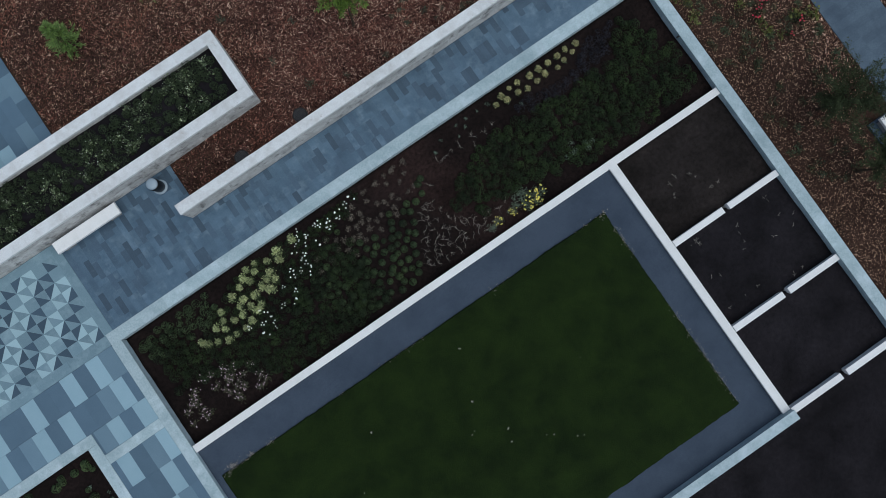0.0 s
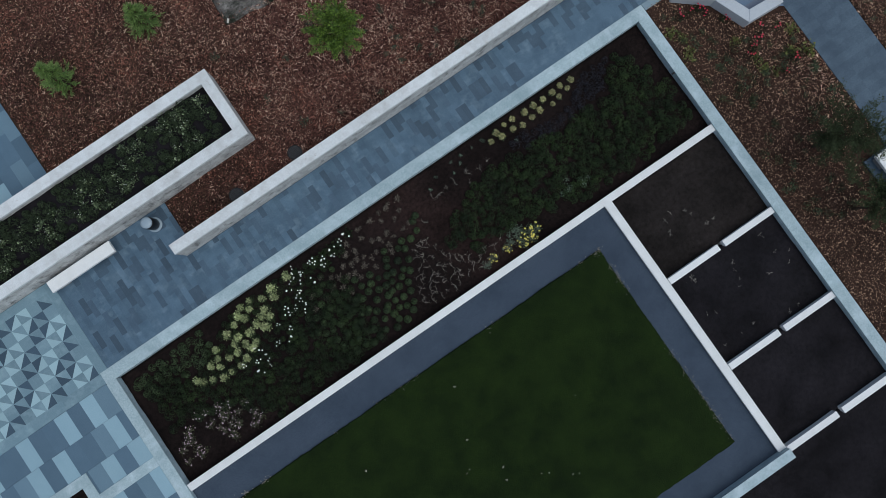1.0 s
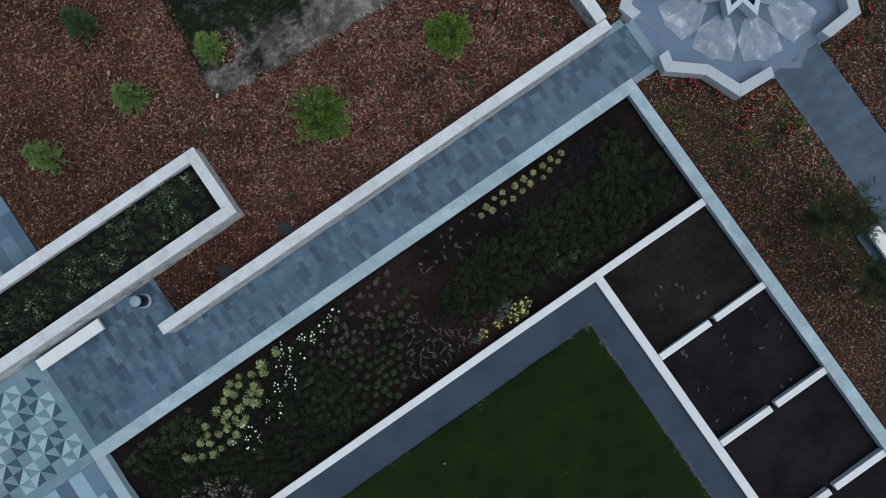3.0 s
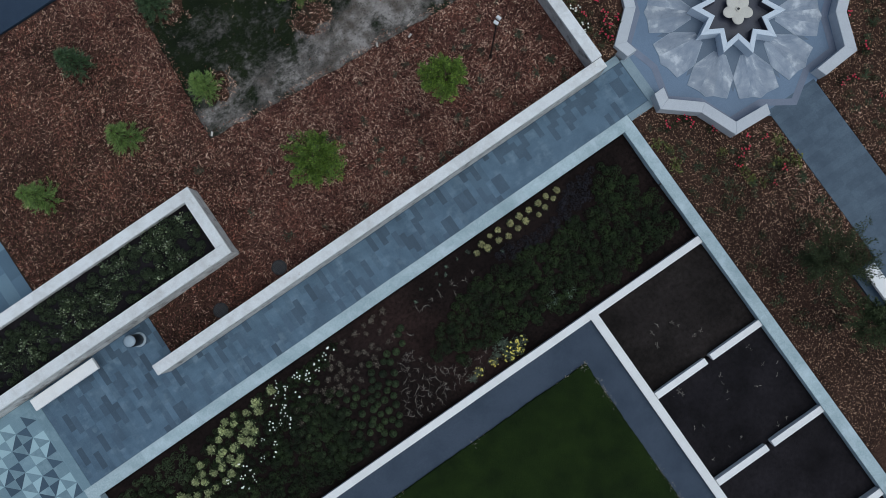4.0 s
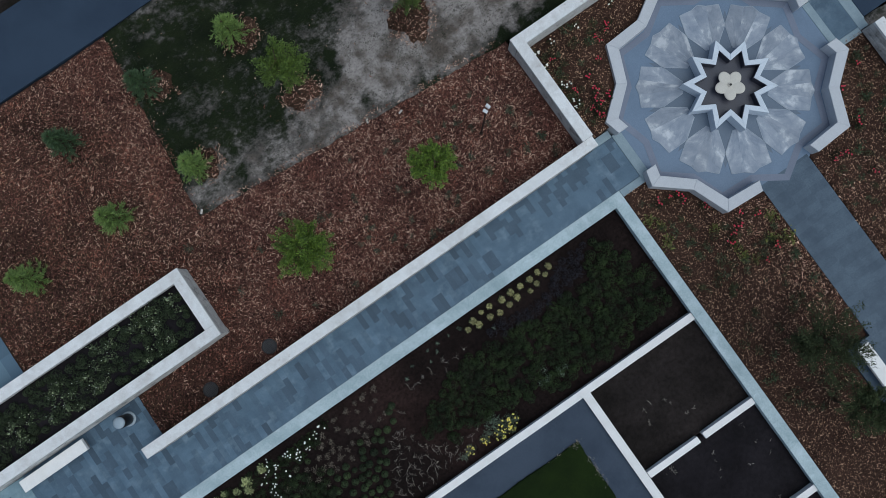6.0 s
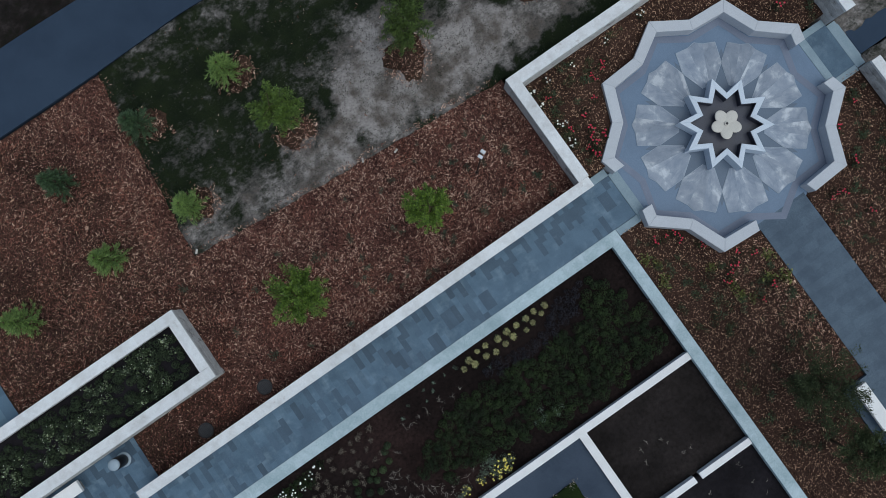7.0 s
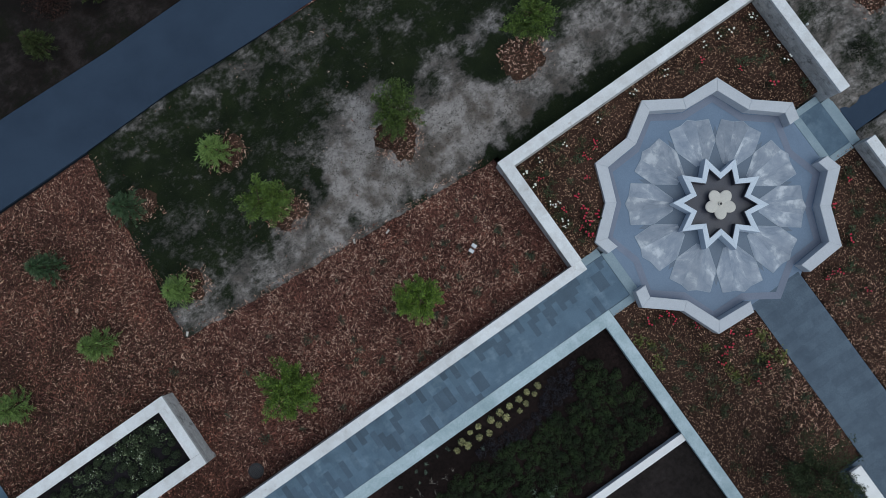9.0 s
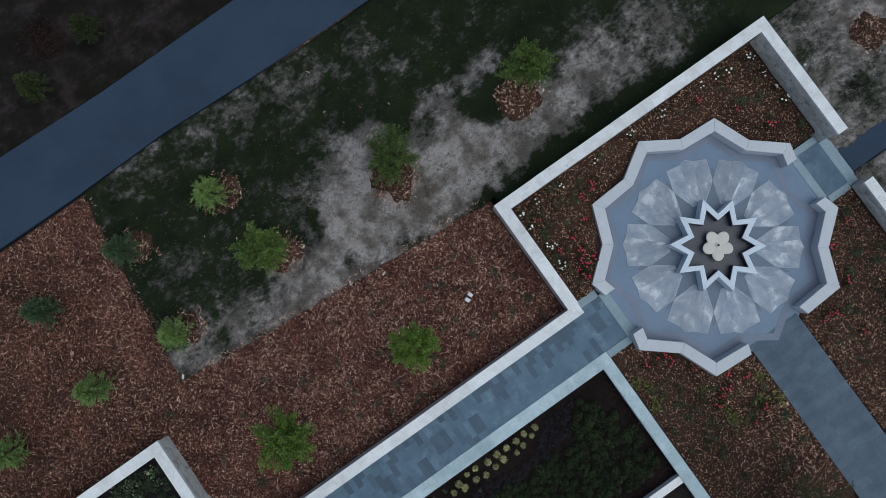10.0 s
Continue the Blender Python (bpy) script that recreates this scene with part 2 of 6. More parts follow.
def empty(name, x=0, y=0, z=0, rz=0, label="", category="", group="", kind=""):
    ob = new(name)
    ob.empty_display_size = 0.2
    ob.matrix_world = pose(x, y, z, 0, 0, rz)
    return tagged(ob, label, category, group, kind)


def prism(bm, outline, z0, z1, bevel=0.0):
    """A solid with that outline from z0 to z1; the top edge chamfered by bevel."""
    pts = [Vector(p) for p in outline]
    if sum(a.x * b.y - b.x * a.y for a, b in zip(pts, pts[1:] + pts[:1])) < 0:
        pts.reverse()
    rings = [[bm.verts.new((p.x, p.y, z0)) for p in pts]]
    if bevel > 0:
        rings.append([bm.verts.new((p.x, p.y, z1 - bevel)) for p in pts])
        inner = []
        k = len(pts)
        for i in range(k):
            a, p, c = pts[i - 1], pts[i], pts[(i + 1) % k]
            d1, d2 = (p - a).normalized(), (c - p).normalized()
            n1, n2 = Vector((-d1.y, d1.x)), Vector((-d2.y, d2.x))
            mid = n1 + n2
            mid = mid / max(0.35, mid.dot(n1)) if mid.length > 1e-6 else n1
            inner.append(p + mid * bevel)
        rings.append([bm.verts.new((p.x, p.y, z1)) for p in inner])
    else:
        rings.append([bm.verts.new((p.x, p.y, z1)) for p in pts])
    k = len(pts)
    for lo, hi in zip(rings, rings[1:]):
        for i in range(k):
            bm.faces.new((lo[i], lo[(i + 1) % k], hi[(i + 1) % k], hi[i]))
    bm.faces.new(rings[-1])
    bm.faces.new(list(reversed(rings[0])))


def rect(x0, y0, x1, y1):
    return [(x0, y0), (x1, y0), (x1, y1), (x0, y1)]


def slab(name, outline, z0, z1, mat, parent=None, bevel=0.0, label="", category="", kind=""):
    bm = bmesh.new()
    prism(bm, outline, z0, z1, bevel)
    ob = link_mesh(name, bm, mat, parent)
    return tagged(ob, label, category, "", kind)


def sheet(name, x0, y0, x1, y1, step, height, mat, keep=None, wear=None, skirt=0.35, snap=None):
    """Uneven ground over a rectangle: height(x, y) gives z; keep(x, y) says where it lies; its rim is turned down."""
    nx, ny = max(1, round((x1 - x0) / step)), max(1, round((y1 - y0) / step))
    bm = bmesh.new()
    grid = {}
    layer = bm.verts.layers.float.new("wear")

    def vert(i, j):
        if (i, j) not in grid:
            x, y = x0 + (x1 - x0) * i / nx, y0 + (y1 - y0) * j / ny
            v = bm.verts.new((x, y, height(x, y)))
            v[layer] = wear(x, y) if wear else 0.0
            grid[i, j] = v
        return grid[i, j]

    for i in range(nx):
        for j in range(ny):
            x, y = x0 + (x1 - x0) * (i + 0.5) / nx, y0 + (y1 - y0) * (j + 0.5) / ny
            if keep is None or keep(x, y):
                bm.faces.new((vert(i, j), vert(i + 1, j), vert(i + 1, j + 1), vert(i, j + 1)))
    rim = [e for e in bm.edges if e.is_boundary]
    for v in {v for e in rim for v in e.verts}:
        if snap:
            v.co.x, v.co.y = snap(v.co.x, v.co.y)
            continue
        if x0 + 1e-4 < v.co.x < x1 - 1e-4 and y0 + 1e-4 < v.co.y < y1 - 1e-4:
            a, b = v.co.x * 2.1 / step, v.co.y * 2.1 / step
            v.co.x += 0.45 * step * noise.noise(Vector((a, b, 5.5)))
            v.co.y += 0.45 * step * noise.noise(Vector((b, a, 9.5)))
    made = bmesh.ops.extrude_edge_only(bm, edges=rim)["geom"]
    for v in made:
        if isinstance(v, bmesh.types.BMVert):
            v.co.z -= skirt
    bmesh.ops.recalc_face_normals(bm, faces=bm.faces)
    return tagged(link_mesh(name, bm, mat, None, "", True), kind="structure")


def inside(x, y, poly):
    hit = False
    for (ax, ay), (bx, by) in zip(poly, poly[1:] + poly[:1]):
        if (ay > y) != (by > y) and x < (bx - ax) * (y - ay) / (by - ay) + ax:
            hit = not hit
    return hit


def rough(x, y, scale, amount):
    return amount * noise.noise(Vector((x * scale, y * scale, 3.7)))


# ---- ground and levels ----
def build_ground():
    """One sheet to the horizon; under the garden it lies lower, and the beds, paths and lawns fill that hollow."""
    bm = bmesh.new()
    xs = [-3000, -400, -60, -12.0, -11.98, 12, 43.4, 43.42, 90, 400, 3000]
    ys = [-3000, -400, -60, -25.0, -24.98, 0, 29.1, 29.12, 90, 400, 3000]
    v = [[bm.verts.new((x, y, -1.2 if -11.99 < x < 43.41 and -24.99 < y < 29.11 else -0.03)) for y in ys] for x in xs]
    for i in range(len(xs) - 1):
        for j in range(len(ys) - 1):
            bm.faces.new((v[i][j], v[i + 1][j], v[i + 1][j + 1], v[i][j + 1]))
    return tagged(link_mesh("ground", bm, WILD), kind="structure")


build_ground()
SX, SY = 27.18, 1.296                      # middle of the star terrace
GRASS_EDGE = [(9.85, 7.95), (11.2, 7.80), (14.1, 7.52), (18.0, 7.2), (22.1, 6.9), (22.1, 6.5), (43, 6.5), (43, 15.02), (20.1, 15.16), (16.5, 15.27), (14.0, 15.38), (10.5, 15.29), (10.2, 11.5)]


def clamp01(v):
    return max(0.0, min(1.0, v))


def north_level(x, y):
    """The northern bed and turf lie above the paths, held by the walls; they fall to the road, the plaza and the bench nook."""
    v = 0.22 + 0.012 * max(0.0, min(x, 24.0) - 14.0) + 0.03 * max(0.0, min(4.0, 8.5 - x))
    v -= 0.06 * max(0.0, y - 9.0 - 2.5 * clamp01((13.0 - x) / 2.5))
    v *= 0.2 + 0.8 * clamp01((x - 1.9) / 1.8)
    v *= 1.0 - 0.9 * clamp01((x - 30.0) / 2.7)
    if y < 4.3:
        v *= 0.1 + 0.9 * clamp01((x - 4.65) / 6.0)
    if 2.4 < y < 6.3:
        v += 0.10 * clamp01(1.0 - (21.8 - x) / 0.6)
    return max(0.012, v)


def grass_keep(x, y):
    return inside(x + rough(x, y, 1.3, 0.16), y + rough(y, x, 1.3, 0.16), GRASS_EDGE)


def to_grass_edge(x, y):
    """The nearest place on the turf's outline, a little ragged."""
    p, best = Vector((x, y)), None
    for a, b in zip(GRASS_EDGE, GRASS_EDGE[1:] + GRASS_EDGE[:1]):
        a, b = Vector(a), Vector(b)
        f = max(0.0, min(1.0, (p - a).dot(b - a) / (b - a).length_squared))
        q = a.lerp(b, f)
        if best is None or (q - p).length < (best - p).length:
            best = q
    return best.x + rough(x, y, 1.6, 0.07) + rough(x, y, 7, 0.05), best.y + rough(y, x, 1.6, 0.07) * (best.y < 14) + rough(y, x, 7, 0.05) * (best.y < 14)


# where the turf is worn to grey soil: middle, radius, how far
WORN = [(19.0, 9.9, 1.7, 1.0), (17.9, 8.7, 1.5, 1.0), (20.3, 8.5, 1.6, 1.0), (21.9, 8.8, 1.5, 1.0), (22.2, 10.75, 0.8, 0.62), (23.75, 10.5, 0.7, 0.6),
        (24.6, 10.85, 0.5, 0.6), (23.9, 8.0, 1.2, 0.78), (25.7, 8.1, 1.2, 0.72), (27.6, 8.5, 1.5, 0.62), (29.8, 8.4, 1.5, 0.52), (16.2, 8.3, 1.2, 0.9),
        (14.6, 8.1, 1.2, 0.66), (12.9, 8.2, 1.2, 0.56), (10.9, 8.4, 1.3, 0.50), (18.5, 11.4, 1.1, 0.40), (16.6, 10.7, 1.2, 0.34), (12.6, 10.4, 1.6, 0.28),
        (18.8, 14.3, 1.3, 0.33), (16.9, 14.7, 1.2, 0.36), (15.0, 15.0, 1.2, 0.36), (12.6, 15.1, 1.4, 0.30), (21.4, 13.9, 0.8, 0.34), (21.9, 12.7, 0.6, 0.34)]
MUDDY = [(21.8, 10.0, 0.55), (22.8, 9.4, 0.5), (16.5, 9.6, 0.6), (23.6, 9.1, 0.7), (16.9, 8.1, 0.5), (23.9, 9.7, 0.9)]


def turf_wear(x, y):
    """How far the turf is worn; ragged pools of bare soil with muddy hollows in them, and whole grass along the garden wall."""
    px = x + rough(x, y, 0.9, 0.5) + rough(x, y, 3.1, 0.25)
    py = y + rough(y, x, 0.9, 0.4) + rough(y, x, 3.1, 0.25)
    v = 0.07
    for a, b, r, f in WORN:
        v = max(v, f * min(1.0, max(0.0, 1.75 - 1.25 * math.hypot(px - a, py - b) / r)))
    for a, b, r in MUDDY:
        v -= 0.42 * max(0.0, 1.0 - (math.hypot(px - a, py - b) / r) ** 2)
    v -= 0.6 * max(0.0, 1 - abs(py - 6.8) / 0.6) * max(0.0, min(1.0, x - 21.0))
    return -0.27 + 0.50 * v


def mulch_north_keep(x, y):
    if x < 1.9 and y > 4.3:
        return False
    if y < 4.3 and x < 4.65:
        return False
    return not (x < 8.3 and 4.2 < y < 6.5)


sheet("mulch_bed_north", -0.4, 2.3, 21.9, 15.25, 0.12, lambda x, y: north_level(x, y) + rough(x, y, 0.9, 0.03) + rough(x, y, 6, 0.02), MULCH, mulch_north_keep,
      lambda x, y: min(1.0, max(0.0, (x - 5.0) / 8.0 + rough(x, y, 0.5, 0.5))), snap=lambda x, y: (x, y))
sheet("turf", 9.4, 6.4, 43, 15.45, 0.14, lambda x, y: 0.045 + north_level(x, y) + rough(x, y, 0.7, 0.02) + rough(x, y, 5, 0.012), TURF, lambda x, y: inside(x, y, GRASS_EDGE), turf_wear, snap=to_grass_edge)
sheet("turf_east", 32.7, -25, 43.5, 6.5, 0.3, lambda x, y: 0.02 + rough(x, y, 0.7, 0.02), TURF, lambda x, y: not 0.5 < y < 1.55,
      lambda x, y: rough(x, y, 0.5, 0.14) + 0.0)
slab("road", [(-12, 15.42), (10.5, 15.35), (14.0, 15.44), (16.5, 15.33), (20.1, 15.22), (43.5, 15.06), (43.5, 18.1), (18.4, 17.97), (13.0, 17.92), (9.0, 18.04), (-12, 18.2)], -0.6, 0.02, ASPHALT, bevel=0.02, kind="structure")
slab("asphalt_path_east", rect(32.76, 0.55, 43.5, 1.5), -0.6, 0.015, ASPHALT, bevel=0.01, kind="structure")
sheet("verge_north", -12, 17.6, 43.5, 29.2, 0.25, lambda x, y: -0.05 + rough(x, y, 0.6, 0.05) * (y > 18.3) + rough(x, y, 4, 0.02), WILD,
      None, lambda x, y: rough(x, y, 0.4, 0.12))


def mulch_star_keep(x, y):
    point = abs((math.degrees(math.atan2(y - SY, x - SX)) - 18) % 36 - 18) / 18
    if math.hypot(x - SX, y - SY) < 3.62 + 0.5 * point:
        return False
    if 26.22 < x < 28.24 and y < -1.9:
        return False
    return not (0.25 < y < 2.42 and (x < 24.2 or x > 30.2))


def star_bed_height(x, y):
    """The mulch lies a little lower under the bench's pad, and higher within the walled yard north of the terrace."""
    return 0.28 * (y > 2.05) + rough(x, y, 0.9, 0.03) + rough(x, y, 6, 0.02) - 0.10 * (25.20 < x < 26.3 and -12.55 < y < -8.14)


sheet("mulch_bed_star", 22.165, -25, 32.38, 6.4, 0.12, star_bed_height, MULCH_DULL, mulch_star_keep)


def soil_height(x, y):
    return -0.36 + 0.02 * x / 21.7 + rough(x, y, 0.8, 0.05) + rough(x, y, 5, 0.03)


sheet("planting_bed_soil", -0.02, -4.5, 21.78, 0.02, 0.12, soil_height, BED_SOIL, None, lambda x, y: max(0.0, min(1.0, 1.3 - abs(x - 12.2 + 0.5 * (y + 2)) / 1.4 + rough(x, y, 0.9, 0.5))))
for k, (y0, y1) in enumerate(((-7.9, -4.6), (-11.45, -8.0), (-14.8, -11.5), (-25.5, -14.85))):
    sheet("cell_soil_%d" % (k + 1), 17.2 if k < 3 else -0.4, y0, 21.8, y1, 0.15, lambda x, y: -0.32 + rough(x, y, 1.2, 0.04) + rough(x, y, 6, 0.015), BROWN_SOIL if k == 0 else BLACK_SOIL)
slab("gravel_walk", rect(-0.02, -14.8, 17.2, -4.5), -1.1, -0.21, GRAVEL, kind="structure")


def build_lawn(x0, y0, x1, y1):
    """A rectangle of turf with a slightly ragged rim, a little above the gravel."""
    lawn = sheet("lawn", x0, y0, x1, y1, 0.07, lambda x, y: -0.165 + rough(x, y, 0.8, 0.012) + rough(x, y, 9, 0.008), LAWN, skirt=0.1)
    for v in lawn.data.vertices:
        rim = min(v.co.x - x0, x1 - v.co.x, v.co.y - y0, y1 - v.co.y)
        if rim < 0.001:
            x, y = v.co.x, v.co.y
            v.co.x += 0.030 * noise.noise(Vector((x * 2, y * 2, 0.5))) + 0.022 * noise.noise(Vector((x * 9, y * 9, 2.5)))
            v.co.y += 0.030 * noise.noise(Vector((y * 2, x * 2, 7.5))) + 0.022 * noise.noise(Vector((y * 9, x * 9, 4.5)))


build_lawn(0.24, -13.66, 16.04, -5.71)


# ---- walls with coping stones ----
def wall_run(name, x0, y0, x1, y1, top, foot, mat_top=LIMESTONE, mat_core=ASHLAR, piece=1.55, cap=0.10, phase=0.0, inset=0.015, skew=0.0):
    """A straight wall over a rectangle, its core a little narrower than the row of coping stones on it."""
    wall = slab(name, [(x0 + inset, y0 + inset), (x1 - inset, y0 + inset + skew), (x1 - inset, y1 - inset + skew), (x0 + inset, y1 - inset)], foot, top - cap, mat_core, kind="structure")
    along_x = (x1 - x0) > (y1 - y0)
    a0, a1 = (x0, x1) if along_x else (y0, y1)
    n = max(1, round((a1 - a0) / piece))
    cuts = [a0] + [a0 + (a1 - a0) * i / n + phase + random.uniform(-0.12, 0.12) for i in range(1, n)] + [a1]
    for c0, c1 in zip(cuts, cuts[1:]):
        g, w = 0.0008, random.uniform(-0.003, 0.003)
        box = rect(c0 + g, y0 + w, c1 - g, y1 + w) if along_x else rect(x0 + w, c0 + g, x1 + w, c1 - g)
        box = [(x, y + skew * (x - x0) / (x1 - x0)) for x, y in box]
        bm = bmesh.new()
        prism(bm, box, top - cap, top + random.uniform(-0.001, 0.001), 0.002)
        part("coping_stone", bm, mat_top, wall)
    return wall


STONE_MESHES = {}


def face_stone_mesh(length, height, variant):
    """A split-faced block: its front, at y = 0 pointing to -y, is bulged and uneven."""
    key = (length, height, variant)
    if key not in STONE_MESHES:
        bm = bmesh.new()
        rnd = random.Random(variant * 97 + int(length * 1000))
        back = [bm.verts.new((x, 0.02, z)) for x, z in ((0, 0), (length, 0), (length, height), (0, height))]
        rim = [bm.verts.new((x, -0.008, z)) for x, z in ((0.006, 0.006), (length - 0.006, 0.006), (length - 0.006, height - 0.006), (0.006, height - 0.006))]
        mid = [bm.verts.new((length * f, -0.011 - rnd.random() * 0.006, height * rnd.uniform(0.35, 0.65))) for f in (0.25, 0.72)]
        for i in range(4):
            bm.faces.new((back[i], back[(i + 1) % 4], rim[(i + 1) % 4], rim[i]))
        bm.faces.new((rim[0], rim[1], mid[1], mid[0]))
        bm.faces.new((rim[1], rim[2], mid[1]))
        bm.faces.new((rim[2], rim[3], mid[0], mid[1]))
        bm.faces.new((rim[3], rim[0], mid[0]))
        bmesh.ops.recalc_face_normals(bm, faces=bm.faces)
        me = bpy.data.meshes.new("face_stone")
        bm.to_mesh(me)
        bm.free()
        me.materials.append(ASHLAR)
        STONE_MESHES[key] = me
    return STONE_MESHES[key]


def ashlar(parent, x, y, rz, length, z0, z1, courses):
    """Courses of split blocks on a wall's face that starts at (x, y), runs along rz and looks to its right."""
    h = (z1 - z0) / courses
    rnd = random.Random(int(x * 10 + y * 7))
    base = Matrix.Translation((x, y, 0)) @ Matrix.Rotation(radians(rz), 4, "Z")
    for c in range(courses):
        a = 0.0
        while a < length - 0.05:
            w = min(rnd.choice((0.45, 0.6, 0.85, 1.1)), length - a)
            if length - a - w < 0.15:
                w = length - a
            w = round(w, 2)
            ob = new("stone", face_stone_mesh(w, round(h - 0.006, 3), rnd.randrange(3)))
            ob.parent = parent
            ob.matrix_local = base @ Matrix.Translation((a + 0.003, 0, z0 + c * h + 0.003))
            a += w


path_wall = wall_run("wall_path", 4.27, 2.11, 22.18, 2.48, 1.05, -0.8)
ashlar(path_wall, 4.28, 2.122, 0, 17.5, 0.0, 0.94, 4)
ashlar(path_wall, 4.285, 2.47, -90, 0.34, 0.0, 0.94, 4)
planter_south = wall_run("wall_planter_south", -12.0, 4.09, 8.46, 4.48, 1.07, -0.8)
ashlar(planter_south, -5.0, 4.102, 0, 13.44, 0.0, 0.96, 4)
wall_run("wall_planter_north", -12.0, 6.34, 8.46, 6.72, 1.07, -0.8)
planter_east = wall_run("wall_planter_east", 8.09, 4.482, 8.46, 6.338, 1.07, -0.8)
ashlar(planter_east, 8.448, 4.10, 90, 2.6, 0.0, 0.96, 4)
sheet("planter_soil", -12.0, 4.4, 8.2, 6.4, 0.12, lambda x, y: 0.78 + rough(x, y, 2, 0.03) + rough(x, y, 7, 0.02), BLACK_SOIL)

wall_run("wall_rect_west", 21.78, 2.482, 22.18, 6.26, 1.22, -0.8)
wall_run("wall_rect_north", 21.78, 6.262, 32.74, 6.66, 1.22, -0.8)
rect_east = wall_run("wall_rect_east", 32.36, 2.05, 32.74, 6.258, 1.22, -0.8)
ashlar(rect_east, 32.372, 6.25, -90, 4.18, 0.0, 1.10, 4)
rect_east_two = wall_run("wall_rect_east_two", 32.37, -25.0, 32.74, 0.2, 0.75, -0.8)
ashlar(rect_east_two, 32.382, 0.19, -90, 6.0, 0.0, 0.63, 3)

# low kerbs and white dividing walls
wall_run("kerb_north", -0.36, 0.02, 22.16, 0.46, 0.012, -1.1, KERB, KERB, 2.2, 0.14)
wall_run("kerb_west", -0.38, -25.0, 0.0, 0.018, 0.010, -1.1, KERB, KERB, 2.2, 0.14)
wall_run("kerb_east", 21.74, -25.0, 22.16, 0.018, 0.010, -1.1, KERB, KERB, 2.2, 0.14)
wall_run("wall_bed_south", 0.002, -4.575, 21.738, -4.31, -0.06, -1.1, WHITE_WALL, WHITE_WALL, 2.4, 0.1, skew=-0.04)
wall_run("wall_cells_west", 17.04, -14.74, 17.34, -4.50, -0.06, -1.1, WHITE_WALL, WHITE_WALL, 2.4, 0.1)
for k, y in enumerate((-8.09, -11.61, -14.95)):
    wall_run("wall_cell_%d_a" % (k + 1), 17.362, y, 19.45, y + 0.23, -0.06, -1.1, WHITE_WALL, WHITE_WALL, 2.1, 0.1)
    wall_run("wall_cell_%d_b" % (k + 1), 19.66, y, 21.738, y + 0.23, -0.06, -1.1, WHITE_WALL, WHITE_WALL, 2.1, 0.1)
wall_run("wall_lawn_south", 0.002, -15.08, 17.36, -14.742, 0.16, -1.1, KERB, KERB, 2.4, 0.1)

# kerbs of the plaza planter and the flush bands
wall_run("kerb_plaza_planter_north", -12.0, -2.43, -2.55, -2.05, 0.012, -1.1, KERB, KERB, 2.0, 0.14)
wall_run("kerb_plaza_planter_east", -2.92, -25.0, -2.55, -2.432, 0.012, -1.1, KERB, KERB, 2.0, 0.14)
wall_run("band_plaza", -2.548, -3.25, -0.382, -2.90, 0.006, -0.6, KERB, KERB, 1.1, 0.1)
wall_run("band_mosaic_south", -12.0, 0.06, -0.362, 0.44, 0.006, -0.6, TRI_MID, TRI_MID, 1.4, 0.1)
wall_run("band_mosaic_east", -0.36, 0.362, -0.06, 4.08, 0.006, -0.6, TRI_MID, TRI_MID, 1.2, 0.1)
sheet("plaza_planter_soil", -12.0, -25, -2.9, -2.4, 0.15, lambda x, y: -0.12 + rough(x, y, 1.2, 0.04) + rough(x, y, 6, 0.03), BED_SOIL)

# beds under the paving
slab("paving_bed_path", rect(-0.06, 0.46, 23.06, 2.11), -1.1, -0.012, PAVER_DARK, kind="structure")
slab("paving_bed_nook", rect(-0.06, 2.112, 4.66, 4.10), -1.1, -0.012, PAVER_DARK, kind="structure")
slab("paving_bed_plaza", rect(-12.0, -2.05, -0.382, 0.055), -1.1, -0.03, SLAB_DARK, kind="structure")
slab("paving_bed_plaza_strip", rect(-2.55, -25, -0.382, -2.052), -1.1, -0.03, SLAB_DARK, kind="structure")
slab("paving_bed_mosaic", rect(-12.0, 0.44, -0.362, 4.10), -1.1, -0.022, TRI_MID, kind="structure")
slab("paving_bed_terrace", rect(-12.0, 6.7, 1.9, 15.3), -1.1, -0.012, SLAB_DARK, kind="structure")
slab("path_south_east", rect(26.24, -25.0, 28.22, -1.5), -1.1, 0.004, PATH_STONE, kind="structure")
slab("pad_bench", rect(25.24, -12.5, 26.236, -8.42), -1.1, 0.022, PATH_STONE, kind="structure")


# ---- the star terrace ----
def polar(r, a, cx=SX, cy=SY):
    return (cx + r * math.cos(radians(a)), cy + r * math.sin(radians(a)))


def star_outline(tip, notch, first, cx=SX, cy=SY):
    return [polar(tip if k % 2 == 0 else notch, first + 18 * k, cx, cy) for k in range(20)]


slab("terrace_floor", star_outline(4.30, 3.75, 18), -0.9, 0.010, FLOOR_BLUE, kind="structure")


def star_ring(name, tip0, notch0, tip1, notch1, first, z0, z1, mat, skip=()):
    """A flat band between two stars, one piece an arm."""
    top = empty(name, kind="structure")
    for k in range(20):
        if k in skip:
            continue
        rr0, rr1 = ((tip0, notch0), (notch0, tip0))[k % 2]
        qq0, qq1 = ((tip1, notch1), (notch1, tip1))[k % 2]
        a, b = first + 18 * k, first + 18 * (k + 1)
        bm = bmesh.new()
        prism(bm, [polar(rr0, a), polar(rr1, b), polar(qq1, b), polar(qq0, a)], z0, z1)
        part("band_stone", bm, mat, top)
    return top


